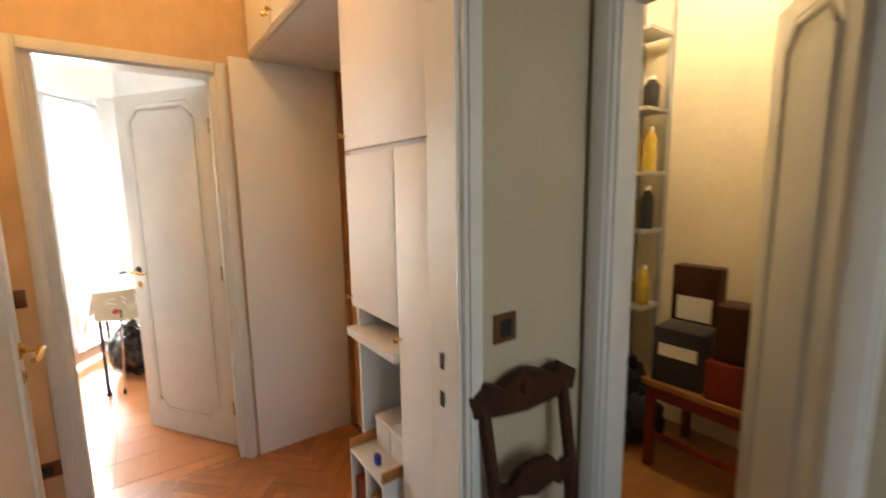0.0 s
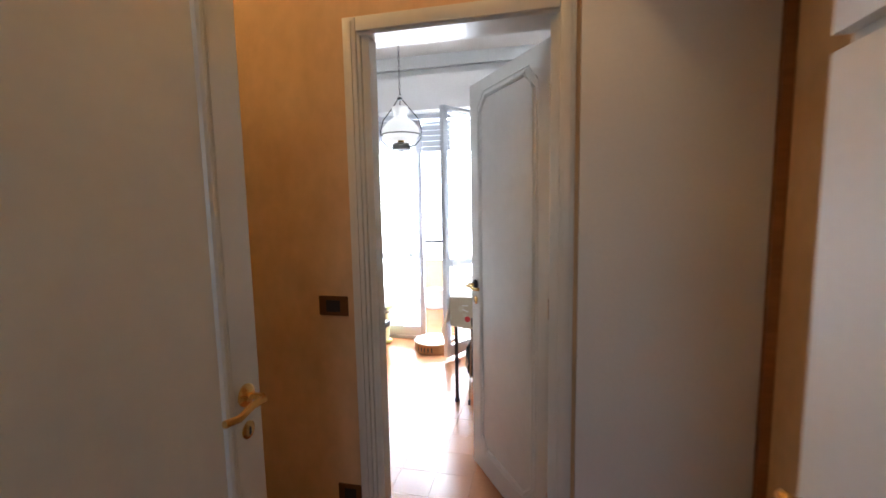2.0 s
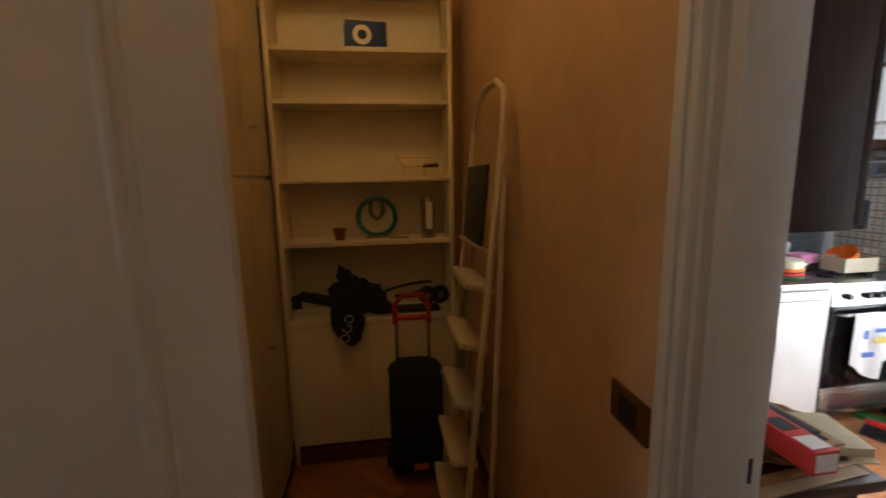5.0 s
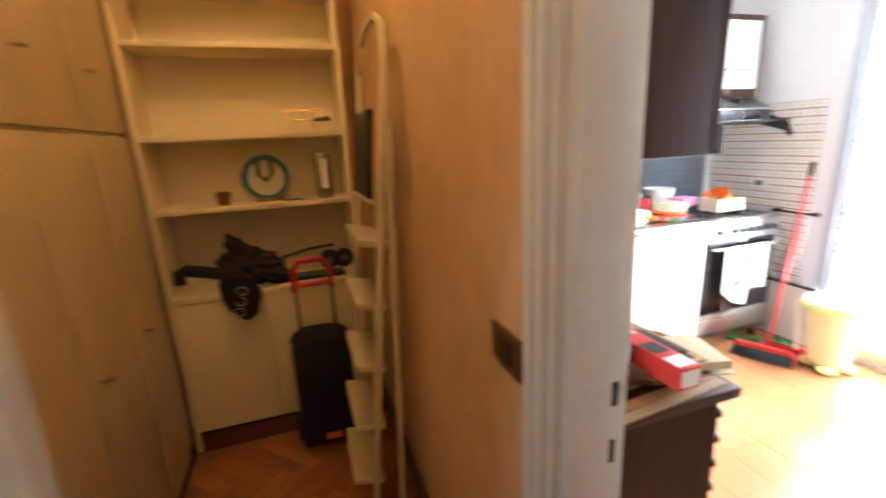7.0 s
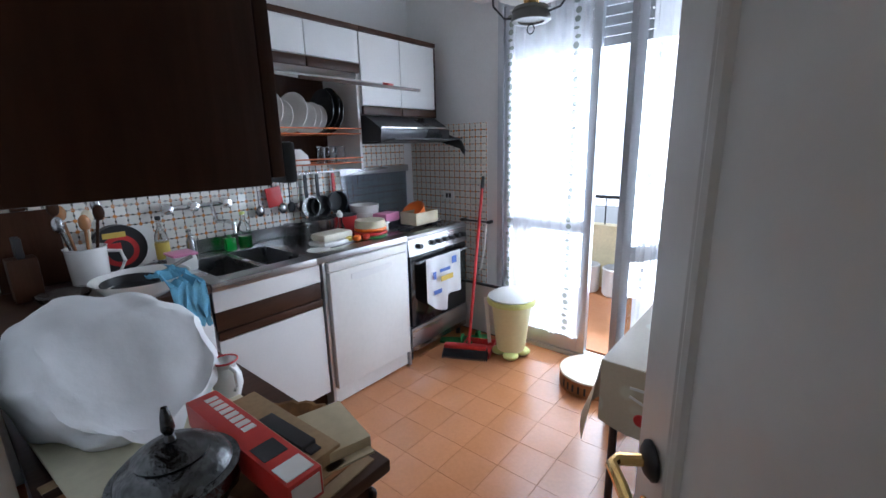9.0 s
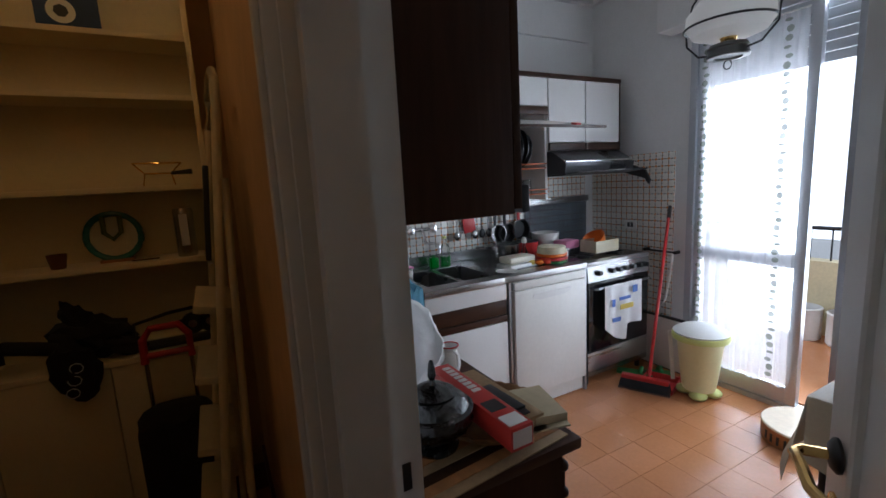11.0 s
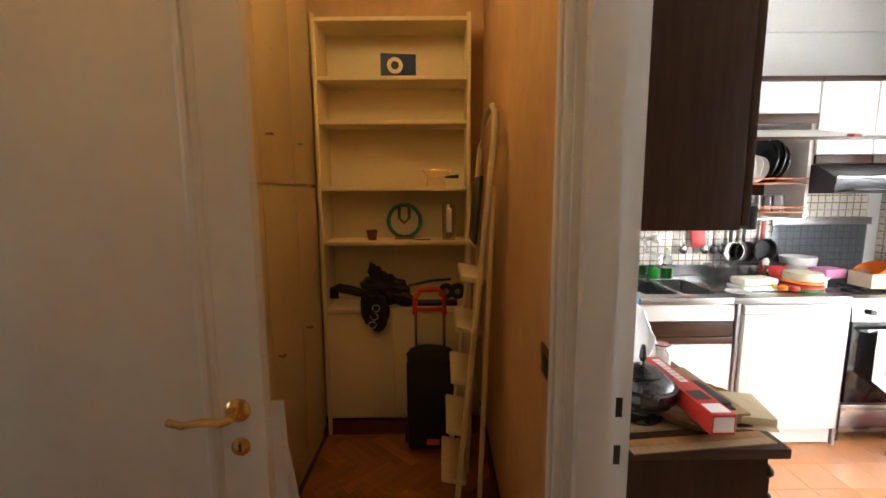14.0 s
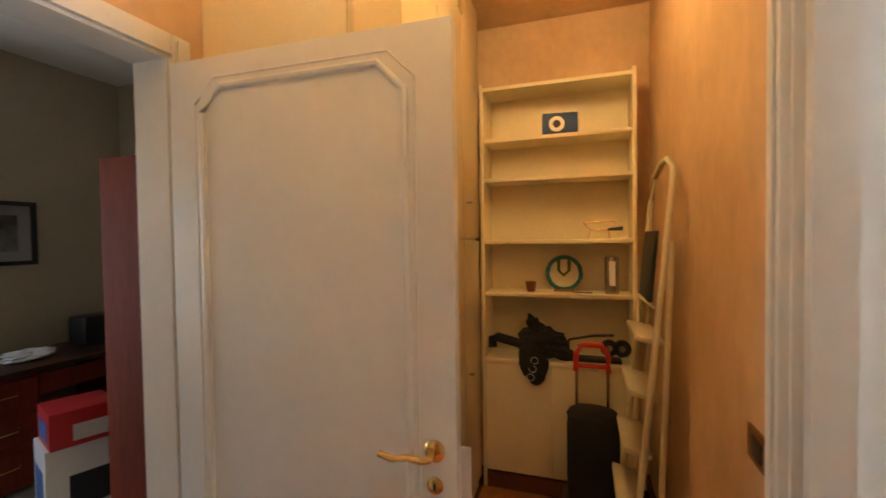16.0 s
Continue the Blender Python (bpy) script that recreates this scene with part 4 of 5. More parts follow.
part("top", bx(-.55, 0, .73, .75, .62, .77, bevel=.008), darkwood_h, d)
for x in (-.52, .37):
    part("pedestal", bx(x, .03, .04, x + .35, .58, .73), mahogany, d)
    for z in (.10, .32, .54):
        w = part("drawer", bx(x + .015, .58, z, x + .335, .598, z + .17, bevel=.004), mahogany, d)
        part("drawer_pull", tube(B(), [(x + .12, .598, z + .10), (x + .13, .615, z + .085), (x + .22, .615, z + .085), (x + .23, .598, z + .10)], .005), brass, w)
part("drawer", bx(-.16, .56, .58, .36, .58, .71, bevel=.004), mahogany, d)
o = thing("paper_stack", "crumpled pale papers on the desk", "papers", pose(-.55, -1.25, .772))
part("papers", blob(pose(0, 0, .03), (.14, .10, .035), .5), paperw, o)
o = thing("black_case", "black case standing on the desk", "case", pose(-1.05, -1.35, .772))
part("body", bx(-.15, -.1, 0, .15, .1, .22, bevel=.03), blackm, o)
for x, y, z, w, hh, mt, lab in ((-.42, -.55, 0, .36, .42, whitep, "white and blue printed appliance box"), (-.40, -.53, .421, .30, .20, red, "red printed appliance box")):
    o = thing("appliance_box", lab, "box", pose(x, y, z, 0, 0, -20))
    part("carton", bx(-w / 2, -.15, 0, w / 2, .15, hh, bevel=.003), mt, o)
    part("picture_panel", bx(-w / 2 + .03, .15, hh * .15, w / 2 - .10, .153, hh * .6), blackm if mt is whitep else whitep, o)
    part("side_panel", bx(w / 2, -.10, hh * .2, w / 2 + .003, .10, hh * .7), mat("print_blue", (.08, .16, .4), .4), o)
o = thing("carton", "open brown carton under the desk", "box", pose(-.72, -1.2, 0, 0, 0, 12))
part("body", bx(-.13, -.13, 0, .13, .13, .34, bevel=.003), cardboard, o)
part("label", bx(-.06, .13, .10, .06, .133, .2), yellowp, o)
# canopy and stem only, added out of view near the hall bulb
hl = thing("ceiling_lamp", "brass canopy and stem added for the unseen hall bulb", "lamp", pose(.75, 1.95, CEIL))
part("canopy", rod(B(), (0, 0, -.03), (0, 0, 0), .06), brass, hl)
part("stem", rod(B(), (0, 0, -.09), (0, 0, -.03), .008), brass, hl)


# ---- kitchen things ----
p = thing("pendant_lamp", "opal glass oil-style pendant lamp on a chain", "lamp", pose(-.07, 4.28, 0))
part("shade", lathe(B(), [(.062, 2.165), (.066, 2.18), (.049, 2.14), (.052, 2.105), (.096, 2.075), (.138, 2.025), (.142, 1.985), (.119, 1.95), (.078, 1.935)], seg=36), opal, p)
part("collar", tube(B(), [(.145 * math.cos(a * .2618), .145 * math.sin(a * .2618), 1.978) for a in range(24)], .004, 6, True), blackm, p)
part("burner", lathe(B(), [(.001, 1.90), (.03, 1.90), (.022, 1.92), (.032, 1.945), (.001, 1.945)]), brass, p)
part("font", lathe(B(), [(.001, 1.872), (.045, 1.872), (.047, 1.866), (.066, 1.866), (.070, 1.872), (.064, 1.895), (.068, 1.90), (.06, 1.912), (.03, 1.92), (.001, 1.92)]), mat("pewter", (.16, .16, .15), .4, .8), p)
part("pull_ring", tube(B(), [(.014 * math.cos(a * .5236), 0, 1.842 + .016 * math.sin(a * .5236)) for a in range(12)], .0025, 6, True), blackm, p)
for s in (-1, 1):
    part("harp", tube(B(), [(s * .05, 0, 1.885), (s * .11, 0, 1.895), (s * .158, 0, 1.945), (s * .163, 0, 2.01), (s * .14, 0, 2.09), (s * .07, 0, 2.17), (s * .015, 0, 2.24)], .004, 6), blackm, p)
part("crown", rod(B(), (0, 0, 2.235), (0, 0, 2.25), .02), blackm, p)
part("stem", rod(B(), (0, 0, 2.15), (0, 0, 2.24), .004), blackm, p)
for k in range(19):
    z, q = 2.262 + k * .034, k % 2
    part("chain_link", tube(B(), [(.008 * math.cos(a * .785) * (1 - q), .008 * math.cos(a * .785) * q, z + .02 * math.sin(a * .785)) for a in range(8)], .0022, 5, True), blackm, p)
part("ceiling_rose", lathe(B(), [(.001, 2.90), (.03, 2.90), (.045, 2.915), (.045, 2.918), (.001, 2.918)]), blackm, p)

t = thing("kitchen_table", "narrow kitchen table with dark metal legs", "table", pose(.36, 4.02, 0))
part("tabletop", bx(0, 0, .773, .72, .84, .798, bevel=.003), woodlight, t)
for x in (.012, .68):
    for y in (.07, .79):
        l = part("leg", rod(B(), (x, y, .02), (x, y, .773), .013), mat("dark_steel_tube", (.05, .04, .04), .35, .6), t)
        part("caster", lathe(B(), [(.001, 0), (.017, 0), (.02, .015), (.015, .03), (.001, .03)], centre=(x, y, 0)), blackm, l)


def oilcloth():
    m = mat("printed_oilcloth", (.56, .47, .33), .4, var=.06, scale=3, grain=120, bump=.04)
    nt = m.node_tree
    b = nt.nodes["Principled BSDF"]
    old = b.inputs["Base Color"].links[0].from_socket
    tc, v, r = nt.nodes.new("ShaderNodeTexCoord"), nt.nodes.new("ShaderNodeTexVoronoi"), nt.nodes.new("ShaderNodeValToRGB")
    v.inputs["Scale"].default_value = 7
    nt.links.new(tc.outputs["Object"], v.inputs["Vector"])
    nt.links.new(v.outputs["Distance"], r.inputs[0])
    e = r.color_ramp.elements
    e[0].position, e[0].color, e[1].position, e[1].color = .20, (1, 1, 1, 1), .25, (0, 0, 0, 1)
    w = nt.nodes.new("ShaderNodeTexNoise")
    w.inputs["Scale"].default_value = 2.2
    nt.links.new(tc.outputs["Object"], w.inputs["Vector"])
    rr = nt.nodes.new("ShaderNodeValToRGB")
    rr.color_ramp.elements[0].color, rr.color_ramp.elements[1].color = (.50, .09, .07, 1), (.62, .58, .44, 1)
    rr.color_ramp.elements[0].position, rr.color_ramp.elements[1].position = .40, .50
    nt.links.new(w.outputs[0], rr.inputs[0])
    mx = nt.nodes.new("ShaderNodeMix")
    mx.data_type = "RGBA"
    nt.links.new(r.outputs[0], mx.inputs[0]), nt.links.new(old, mx.inputs[6]), nt.links.new(rr.outputs[0], mx.inputs[7])
    nt.links.new(mx.outputs[2], b.inputs["Base Color"])
    return m


c = thing("tablecloth", "beige oilcloth printed with red fruit and pale leaves", "tablecloth", pose(.36, 4.02, .7995))
oil = oilcloth()
part("top_fall", bx(-.012, -.012, 0, .732, .852, .004, bevel=.001), oil, c)
part("front_fall", sheet(B(), 24, 6, lambda u, v: (-.012 + .744 * u, -.014 - .012 * math.sin(u * 14) * (1 - v), -.20 + .203 * v - .02 * math.sin(u * 5) * (1 - v)), .002), oil, c)
part("left_fall", sheet(B(), 24, 6, lambda u, v: (-.014 - (.05 + .03 * math.sin(u * 17)) * (1 - v), -.012 + .864 * u, -.20 + .203 * v - (.10 * (1 - u) ** 8) * (1 - v)), .002), oil, c)
cherry = part("printed_fruit", lathe(B(), [(.001, 0), (.020, .0), (.018, .002), (.001, .002)], centre=(.115, -.034, -.145), m=Matrix.Rotation(math.pi / 2, 4, "X")), red, c)
for k in range(9):
    a = k * .7
    part("printed_leaf", bx(-.022, -.001, -.004, .022, .001, .004, m=Matrix.Translation((.10 + .07 * (k % 5), -.0325, -.05 - .035 * (k // 5))) @ Matrix.Rotation(a, 4, "Y")), whitep, c)
o = thing("small_clip", "small dark metal clip on the table", "clip", pose(.52, 4.78, .804, 0, 0, 20))
part("jaw", bx(-.03, -.012, 0, .03, .012, .016, bevel=.004), blackm, o)
o = thing("bin_bag", "shiny black plastic bag under the table", "bag", pose(.55, 4.52, 0))
part("sack", blob(pose(0, 0, .19), (.18, .21, .22), .22, 4), mat("black_polythene", (.012, .013, .016), .22, var=.2, grain=14, bump=.6), o)
part("knot", blob(pose(0, 0, .40), (.035, .035, .045), .5), blackm, o)
o = thing("walking_stick", "thin steel stick with black grip by the table leg", "stick")
part("shaft", rod(B(), (.47, 4.05, .01), (.50, 4.012, .60), .006), steel, o)
part("grip", rod(B(), (.50, 4.012, .57), (.503, 4.008, .66), .010), blackm, o)
part("tip", rod(B(), (.469, 4.051, 0), (.47, 4.05, .04), .009), blackm, o)

d = thing("wooden_tray", "round wooden stool top with slotted side, on the floor", "stool", pose(-.09, 5.18, 0))
part("drum", lathe(B(), [(.001, 0), (.185, 0), (.19, .004), (.19, .085), (.001, .085)], seg=40), woodlight, d)
part("top", lathe(B(), [(.001, .086), (.19, .086), (.193, .092), (.188, .098), (.001, .098)], seg=40), mat("pale_top", (.72, .60, .44), .4), d)
for k in range(5):
    a = radians(235 + k * 11)
    part("slot", box(B(), -.006, -.003, .02, .006, .003, .065, m=Matrix.Translation((.19 * math.cos(a), .19 * math.sin(a), 0)) @ Matrix.Rotation(a + math.pi / 2, 4, "Z")), blackm, d)

b = thing("pedal_bin", "pale yellow plastic bin with lime rim and feet", "bin", pose(-.685, 5.22, 0))
part("bucket", lathe(B(), [(.001, .05), (.095, .05), (.105, .10), (.135, .38), (.15, .40), (.001, .40)], seg=36), yellowp, b)
part("rim", lathe(B(), [(.14, .385), (.163, .39), (.168, .405), (.163, .425), (.14, .43)], seg=36), limep, b)
part("lid", lathe(B(), [(.001, .425), (.155, .427), (.16, .437), (.12, .462), (.05, .475), (.001, .477)], seg=36), whitep, b)
for a in (30, 120, 210, 300):
    bm = B()
    bmesh.ops.create_uvsphere(bm, u_segments=14, v_segments=8, radius=1, matrix=Matrix.Translation((.08 * math.cos(radians(a)), .08 * math.sin(radians(a)), .028)) @ Matrix.Diagonal((.055, .055, .028, 1)))
    part("foot", bm, limep, b)
part("pedal_rod", box(B(), -.012, -.004, .08, .012, .004, .41, m=Matrix.Translation((-.12, -.075, 0)) @ Matrix.Rotation(radians(-6), 4, "Y") @ Matrix.Rotation(radians(55), 4, "Z")), whitep, b)

b = thing("broom", "red broom with black bristles leaning on the wall", "broom")
part("stick", rod(B(), (-.905, 5.02, .07), (-1.06, 5.42, 1.16), .011), red, b)
part("grip", rod(B(), (-1.055, 5.408, 1.13), (-1.068, 5.441, 1.215), .014, .011), blackm, b)
m = pose(-.92, 5.0, 0, 0, 0, 26)
part("head", box(B(), -.15, -.025, .06, .15, .025, .09, bevel=.01, m=m), red, b)
bm = B()
for i in range(26):
    for j in range(4):
        x, y = -.145 + i * .0116, -.022 + j * .0147
        rod(bm, m @ Vector((x, y, .062)), m @ Vector((x * 1.08, y * 1.9 - .012, .0)), .006, .004, 5)
tagged(part("bristles", bm, blackm, b), kind="stuff")
dp = thing("dustpan", "red plastic dustpan on the floor", "dustpan", pose(-.90, 5.12, 0, 0, 0, 20))
part("pan", wall_boxes((-.11, -.10, .002, .11, .10, .006), (-.11, .095, .006, .11, .10, .05), (-.11, -.10, .006, -.105, .095, .04), (.105, -.10, .006, .11, .095, .04)), red, dp)
part("handle", rod(B(), (.0, .10, .03), (.22, .16, .035), .011), red, dp)
for k, (x, y, a) in enumerate(((-1.11, 5.14, 30), (-1.03, 5.24, 50))):
    s = thing("slipper", "green rubber slipper lying beside the broom", "slipper", pose(x, y, 0, 0, 0, a), group="pair of slippers")
    part("sole", prism(B(), [(-.12, -.03), (-.06, -.042), (.06, -.045), (.12, -.03), (.13, 0), (.12, .03), (.06, .045), (-.06, .04), (-.12, .03)], 0, .02, "z"), greenp, s)
    part("strap", tube(B(), [(.04, -.044, .015), (.045, -.03, .045), (.05, 0, .058), (.045, .03, .045), (.04, .044, .015)], .014), greenp, s)
l = thing("leaning_board", "white panel with black edge leaning under the tiles", "board", pose(-1.07, 5.43, 0, 7, 0, 0))
part("panel", bx(-.20, -.03, .01, .20, -.012, .415), laminate, l)
part("edging", wall_boxes((-.205, -.032, .415, .205, -.010, .428), (-.205, -.032, 0, .205, -.010, .01), (-.205, -.032, .01, -.20, -.010, .415)), blackm, l)
h = thing("wall_rail", "short dark rail with end knobs on the tiles", "rail")
part("bar", rod(B(), (-1.24, YW - .05, .885), (-1.0, YW - .05, .885), .007), blackm, h)
for x in (-1.24, -1.0):
    part("bracket", rod(B(), (x, YW - .058, .885), (x, YW - .008, .885), .013), blackm, h)
part("hose", tube(B(), [(-1.02, YW - .05, .88), (-1.03, YW - .06, .70), (-1.07, YW - .05, .52), (-1.12, YW - .05, .44)], .008), whitep, h)
s = thing("wall_socket", "cream double socket on the tiled wall", "socket", pose(-1.40, YW - .008, 1.06))
part("plate", bx(-.055, -.012, -.035, .055, 0, .035, bevel=.004), whitep, s)
for x in (-.025, .005):
    part("insert", bx(x, -.014, -.018, x + .022, -.012, .018), blackm, s)

# taps
t = thing("wall_tap", "chrome wall taps with swivel spout over the sink", "tap")
part("pipe", rod(B(), (XW + .035, 3.56, 1.16), (XW + .035, 3.88, 1.16), .014), chrome, t)
for y in (3.57, 3.70, 3.87):
    part("cap", lathe(B(), [(.001, 0), (.028, 0), (.030, .02), (.024, .045), (.001, .05)], centre=(XW + .03, y, 1.16), m=Matrix.Rotation(math.pi / 2, 4, "Y")), chrome, t)
part("spout", tube(B(), [(XW + .05, 3.79, 1.16), (XW + .08, 3.79, 1.10), (XW + .10, 3.79, 1.07), (XW + .20, 3.80, 1.08), (XW + .25, 3.81, 1.07), (XW + .255, 3.81, 1.02)], .011), chrome, t)


def bottle(label, m, mt, r, h, cap, name="bottle", cat="bottle", fill=None):
    o = thing(name, label, cat, m)
    part("glass", lathe(B(), [(.001, 0), (r, 0), (r, h * .55), (r * .85, h * .65), (r * .36, h * .78), (r * .34, h * .93), (.001, h * .93)], seg=20), mt, o)
    part("cap", rod(B(), (0, 0, h * .925), (0, 0, h), r * .42), cap, o)
    if fill:
        part("label", lathe(B(), [(r + .0015, h * .15), (r + .002, h * .18), (r + .002, h * .45), (r + .0015, h * .48)], seg=20), fill, o)
    return o


greenliq = mat("green_detergent", (.02, .50, .06), .15, trans=.5, var=.02, bump=0)
ylab = mat("yellow_label", (.62, .46, .08), .5)
bottle("clear oil bottle with yellow label and dark cap", pose(-1.67, 3.50, .893), clear, .030, .25, blackm, fill=ylab)
bottle("clear washing-up liquid bottle half full of green", pose(-1.70, 3.93, .896), clear, .036, .21, limep)
o = thing("green_liquid", "green liquid inside the bottle", "liquid", pose(-1.70, 3.93, .897))
part("liquid", lathe(B(), [(.001, .002), (.033, .002), (.033, .07), (.001, .07)]), greenliq, o)
o = thing("detergent_bottle", "flat green detergent bottle by the sink", "bottle", pose(-1.70, 3.84, .896))
part("flask", bx(-.025, -.03, 0, .025, .03, .075, bevel=.012), greenliq, o)
part("cap", rod(B(), (0, 0, .075), (0, 0, .09), .012), greenp, o)
bottle("slim steel pepper mill", pose(-1.70, 3.64, .893), steel, .022, .16, steel, "pepper_mill", "mill")
o = thing("utensil_jug", "white jug full of wooden kitchen utensils", "jug", pose(-1.60, 3.19, .893))
part("jug", lathe(B(), [(.001, 0), (.062, 0), (.068, .01), (.075, .16), (.079, .165), (.072, .165), (.064, .015), (.001, .012)], seg=28), porcelain, o)
part("handle", tube(B(), [(.03, .068, .14), (.05, .11, .135), (.055, .12, .09), (.04, .10, .04), (.03, .065, .03)], .008), porcelain, o)
rng = random.Random(9)
for k in range(7):
    a, tilt = k * .9, .05 + .03 * rng.random()
    q = Vector((math.cos(a) * tilt, math.sin(a) * tilt, 0))
    mt = (woodlight, darkwood, steel, cream)[k % 4]
    s = part("utensil", rod(B(), q * .4 + Vector((0, 0, .02)), q * 1.3 + Vector((0, 0, .24 + .05 * rng.random())), .006), mt, o)
    part("utensil_head", blob(Matrix.Translation(q * 1.45 + Vector((0, 0, .28 + .03 * (k % 3)))), (.012, .022, .035), .1, 2), mt, s)
o = thing("cutting_board", "dark wooden cutting board leaning on the tiles", "cutting board", pose(XW + .075, 3.03, .893, 0, -9, 0))
part("board", bx(-.010, -.115, 0, .010, .115, .33, bevel=.008), darkwood, o)
part("handle", bx(-.009, -.025, .33, .009, .025, .42, bevel=.008), darkwood, o)
o = thing("chopping_block", "low dark wooden knife block", "knife block", pose(-1.55, 2.98, .893))
part("block", bx(-.05, -.045, 0, .05, .045, .17, bevel=.006), darkwood, o)
for k in range(3):
    part("knife_handle", bx(-.035 + k * .028, -.012, .171, -.018 + k * .028, .012, .25, bevel=.004), blackm, o)
o = thing("glass_dish", "shallow clear glass dish on the worktop", "dish", pose(-1.38, 3.06, .893))
part("dish", lathe(B(), [(.001, 0), (.06, 0), (.09, .04), (.086, .04), (.057, .005), (.001, .005)]), clear, o)
o = thing("round_tin", "black and red printed round tin standing upright", "tin", pose(-1.73, 3.335, .893))
part("disc", rod(B(), (-.02, 0, .115), (.03, 0, .115), .112, seg=36), blackm, o)
part("red_ring", rod(B(), (.03, 0, .105), (.033, 0, .105), .075, seg=32), red, o)
part("centre", rod(B(), (.033, 0, .105), (.035, 0, .105), .052, seg=28), blackm, o)
part("panel_label", bx(.035, -.045, .11, .037, .005, .145), red, o)
part("yellow_mark", bx(.031, -.06, .17, .034, .03, .195), ylab, o)
o = thing("leaning_plate", "pale round plate leaning on the tiles", "plate", pose(-1.765, 3.42, .893, 0, -8, 0))
part("dish", lathe(B(), [(.001, 0), (.06, 0), (.10, .012), (.102, .016), (.058, .006), (.001, .006)], m=Matrix.Translation((0, 0, .104)) @ Matrix.Rotation(math.pi / 2, 4, "Y")), porcelain, o)
o = thing("mixing_bowl", "wide white bowl holding a black pan", "bowl", pose(-1.235, 3.28, .893))
part("bowl", lathe(B(), [(.001, 0), (.08, 0), (.135, .035), (.163, .078), (.170, .080), (.158, .076), (.130, .040), (.075, .010), (.001, .008)], seg=40), porcelain, o)
o2 = thing("small_pan", "small black frying pan lying in the bowl", "pan", pose(-1.26, 3.25, .923, 0, 4, 0))
part("pan", lathe(B(), [(.001, 0), (.085, 0), (.10, .03), (.104, .03), (.09, -.004), (.001, -.004)], seg=32), blackm, o2)
part("handle", tube(B(), [(.0, .095, .03), (-.02, .17, .055), (-.03, .24, .075)], .009), steel, o2)
o = thing("blue_cloth", "light blue cloth draped over the bowl and edge", "cloth", pose(-1.085, 3.33, .80))


def drape(u, v):
    x = -.10 + .16 * v
    z = .185 - .02 * v if v < .45 else .176 - (v - .45) * .42
    return (x if v < .5 else -.02 + .03 * math.sin(v * 4) + .05, -.05 + .12 * u + .06 * v + .02 * noise.noise(Vector((u * 4, v * 4, 2))), z + .035 * noise.noise(Vector((u * 7, v * 6, 1))))


part("fold", sheet(B(), 22, 22, drape, .003), bluefabric, o)
o = thing("plastic_tub", "clear plastic tub with pink lid", "tub", pose(-1.50, 3.52, .893))
part("tub", bx(-.06, -.05, 0, .06, .05, .075, bevel=.012), whitep, o)
part("lid", bx(-.065, -.055, .076, .065, .055, .088, bevel=.005), pinkp, o)

# on the drainer
def dish(name, label, m, prof, mt, cat, lid=None):
    o = thing(name, label, cat, m)
    part("body", lathe(B(), prof, seg=32), mt, o)
    if lid:
        part("lid", lathe(B(), lid[0], seg=32), lid[1], o)
    return o


pot_p = lambda r, h: [(.001, 0), (r, 0), (r + .004, .006), (r + .004, h), (r + .008, h + .002), (r - .002, h), (r - .002, .006), (.001, .005)]
o = dish("cooking_pot", "steel cooking pot on the drainer", pose(-1.63, 4.40, .896), pot_p(.09, .11), steel, "pot")
part("handle", tube(B(), [(.0, -.09, .09), (0, -.125, .095), (.03, -.125, .095), (.03, -.088, .09)], .006), steel, o)
o = dish("cooking_pot", "red enamelled pot with black lid", pose(-1.65, 4.60, .896), pot_p(.085, .10), red, "pot", ([(.001, .128), (.012, .128), (.02, .115), (.09, .105), (.09, .102), (.001, .102)], blackm))
dish("bowl_stack", "stack of white plastic bowls", pose(-1.64, 4.78, .90), [(.001, 0), (.07, 0), (.10, .09), (.10, .10), (.095, .10), (.102, .12), (.104, .15), (.098, .15), (.07, .06), (.001, .05)], whitep, "bowls")
o = thing("butter_dish", "cream lidded rectangular dish", "dish", pose(-1.35, 4.28, .896, 0, 0, 4))
part("base", bx(-.075, -.12, 0, .075, .12, .028, bevel=.012), porcelain, o)
part("lid", bx(-.065, -.11, .029, .065, .11, .075, bevel=.022), mat("cream_plastic", (.74, .70, .56), .35), o)
dish("saucer", "small white saucer on the drainer edge", pose(-1.24, 4.11, .896), [(.001, 0), (.04, 0), (.065, .010), (.067, .013), (.04, .005), (.001, .005)], porcelain, "plate")
o = thing("container_pile", "red and green lidded food containers", "containers", pose(-1.32, 4.55, .896))
for k, (z, r, mt) in enumerate(((0, .10, greenp), (.02, .105, red), (.045, .10, orangep), (.06, .095, mat("cream_lid", (.74, .68, .48), .4)))):
    part("container", lathe(B(), [(.001, z), (r, z), (r + .004, z + .008), (r - .002, z + .018 + (.03 if k == 3 else 0)), (.001, z + .02 + (.035 if k == 3 else 0))]), mt, o)
o = thing("pink_box", "pink plastic food box", "box", pose(-1.47, 4.83, .94, 0, 0, 10))
part("tub", bx(-.06, -.08, 0, .06, .08, .06, bevel=.012), pinkp, o)
o = thing("white_tub", "white plastic tub stacked by the cooker", "tub", pose(-1.40, 4.66, .896))
part("tub", bx(-.07, -.08, 0, .07, .06, .055, bevel=.012), whitep, o)
part("lid", bx(-.075, -.085, .056, .075, .065, .07, bevel=.005), porcelain, o)
o = thing("oil_cruet", "glass oil cruet with white stopper", "cruet", pose(-1.45, 4.42, .896))
part("flask", lathe(B(), [(.001, 0), (.03, 0), (.032, .05), (.012, .10), (.012, .13), (.001, .13)]), clear, o)
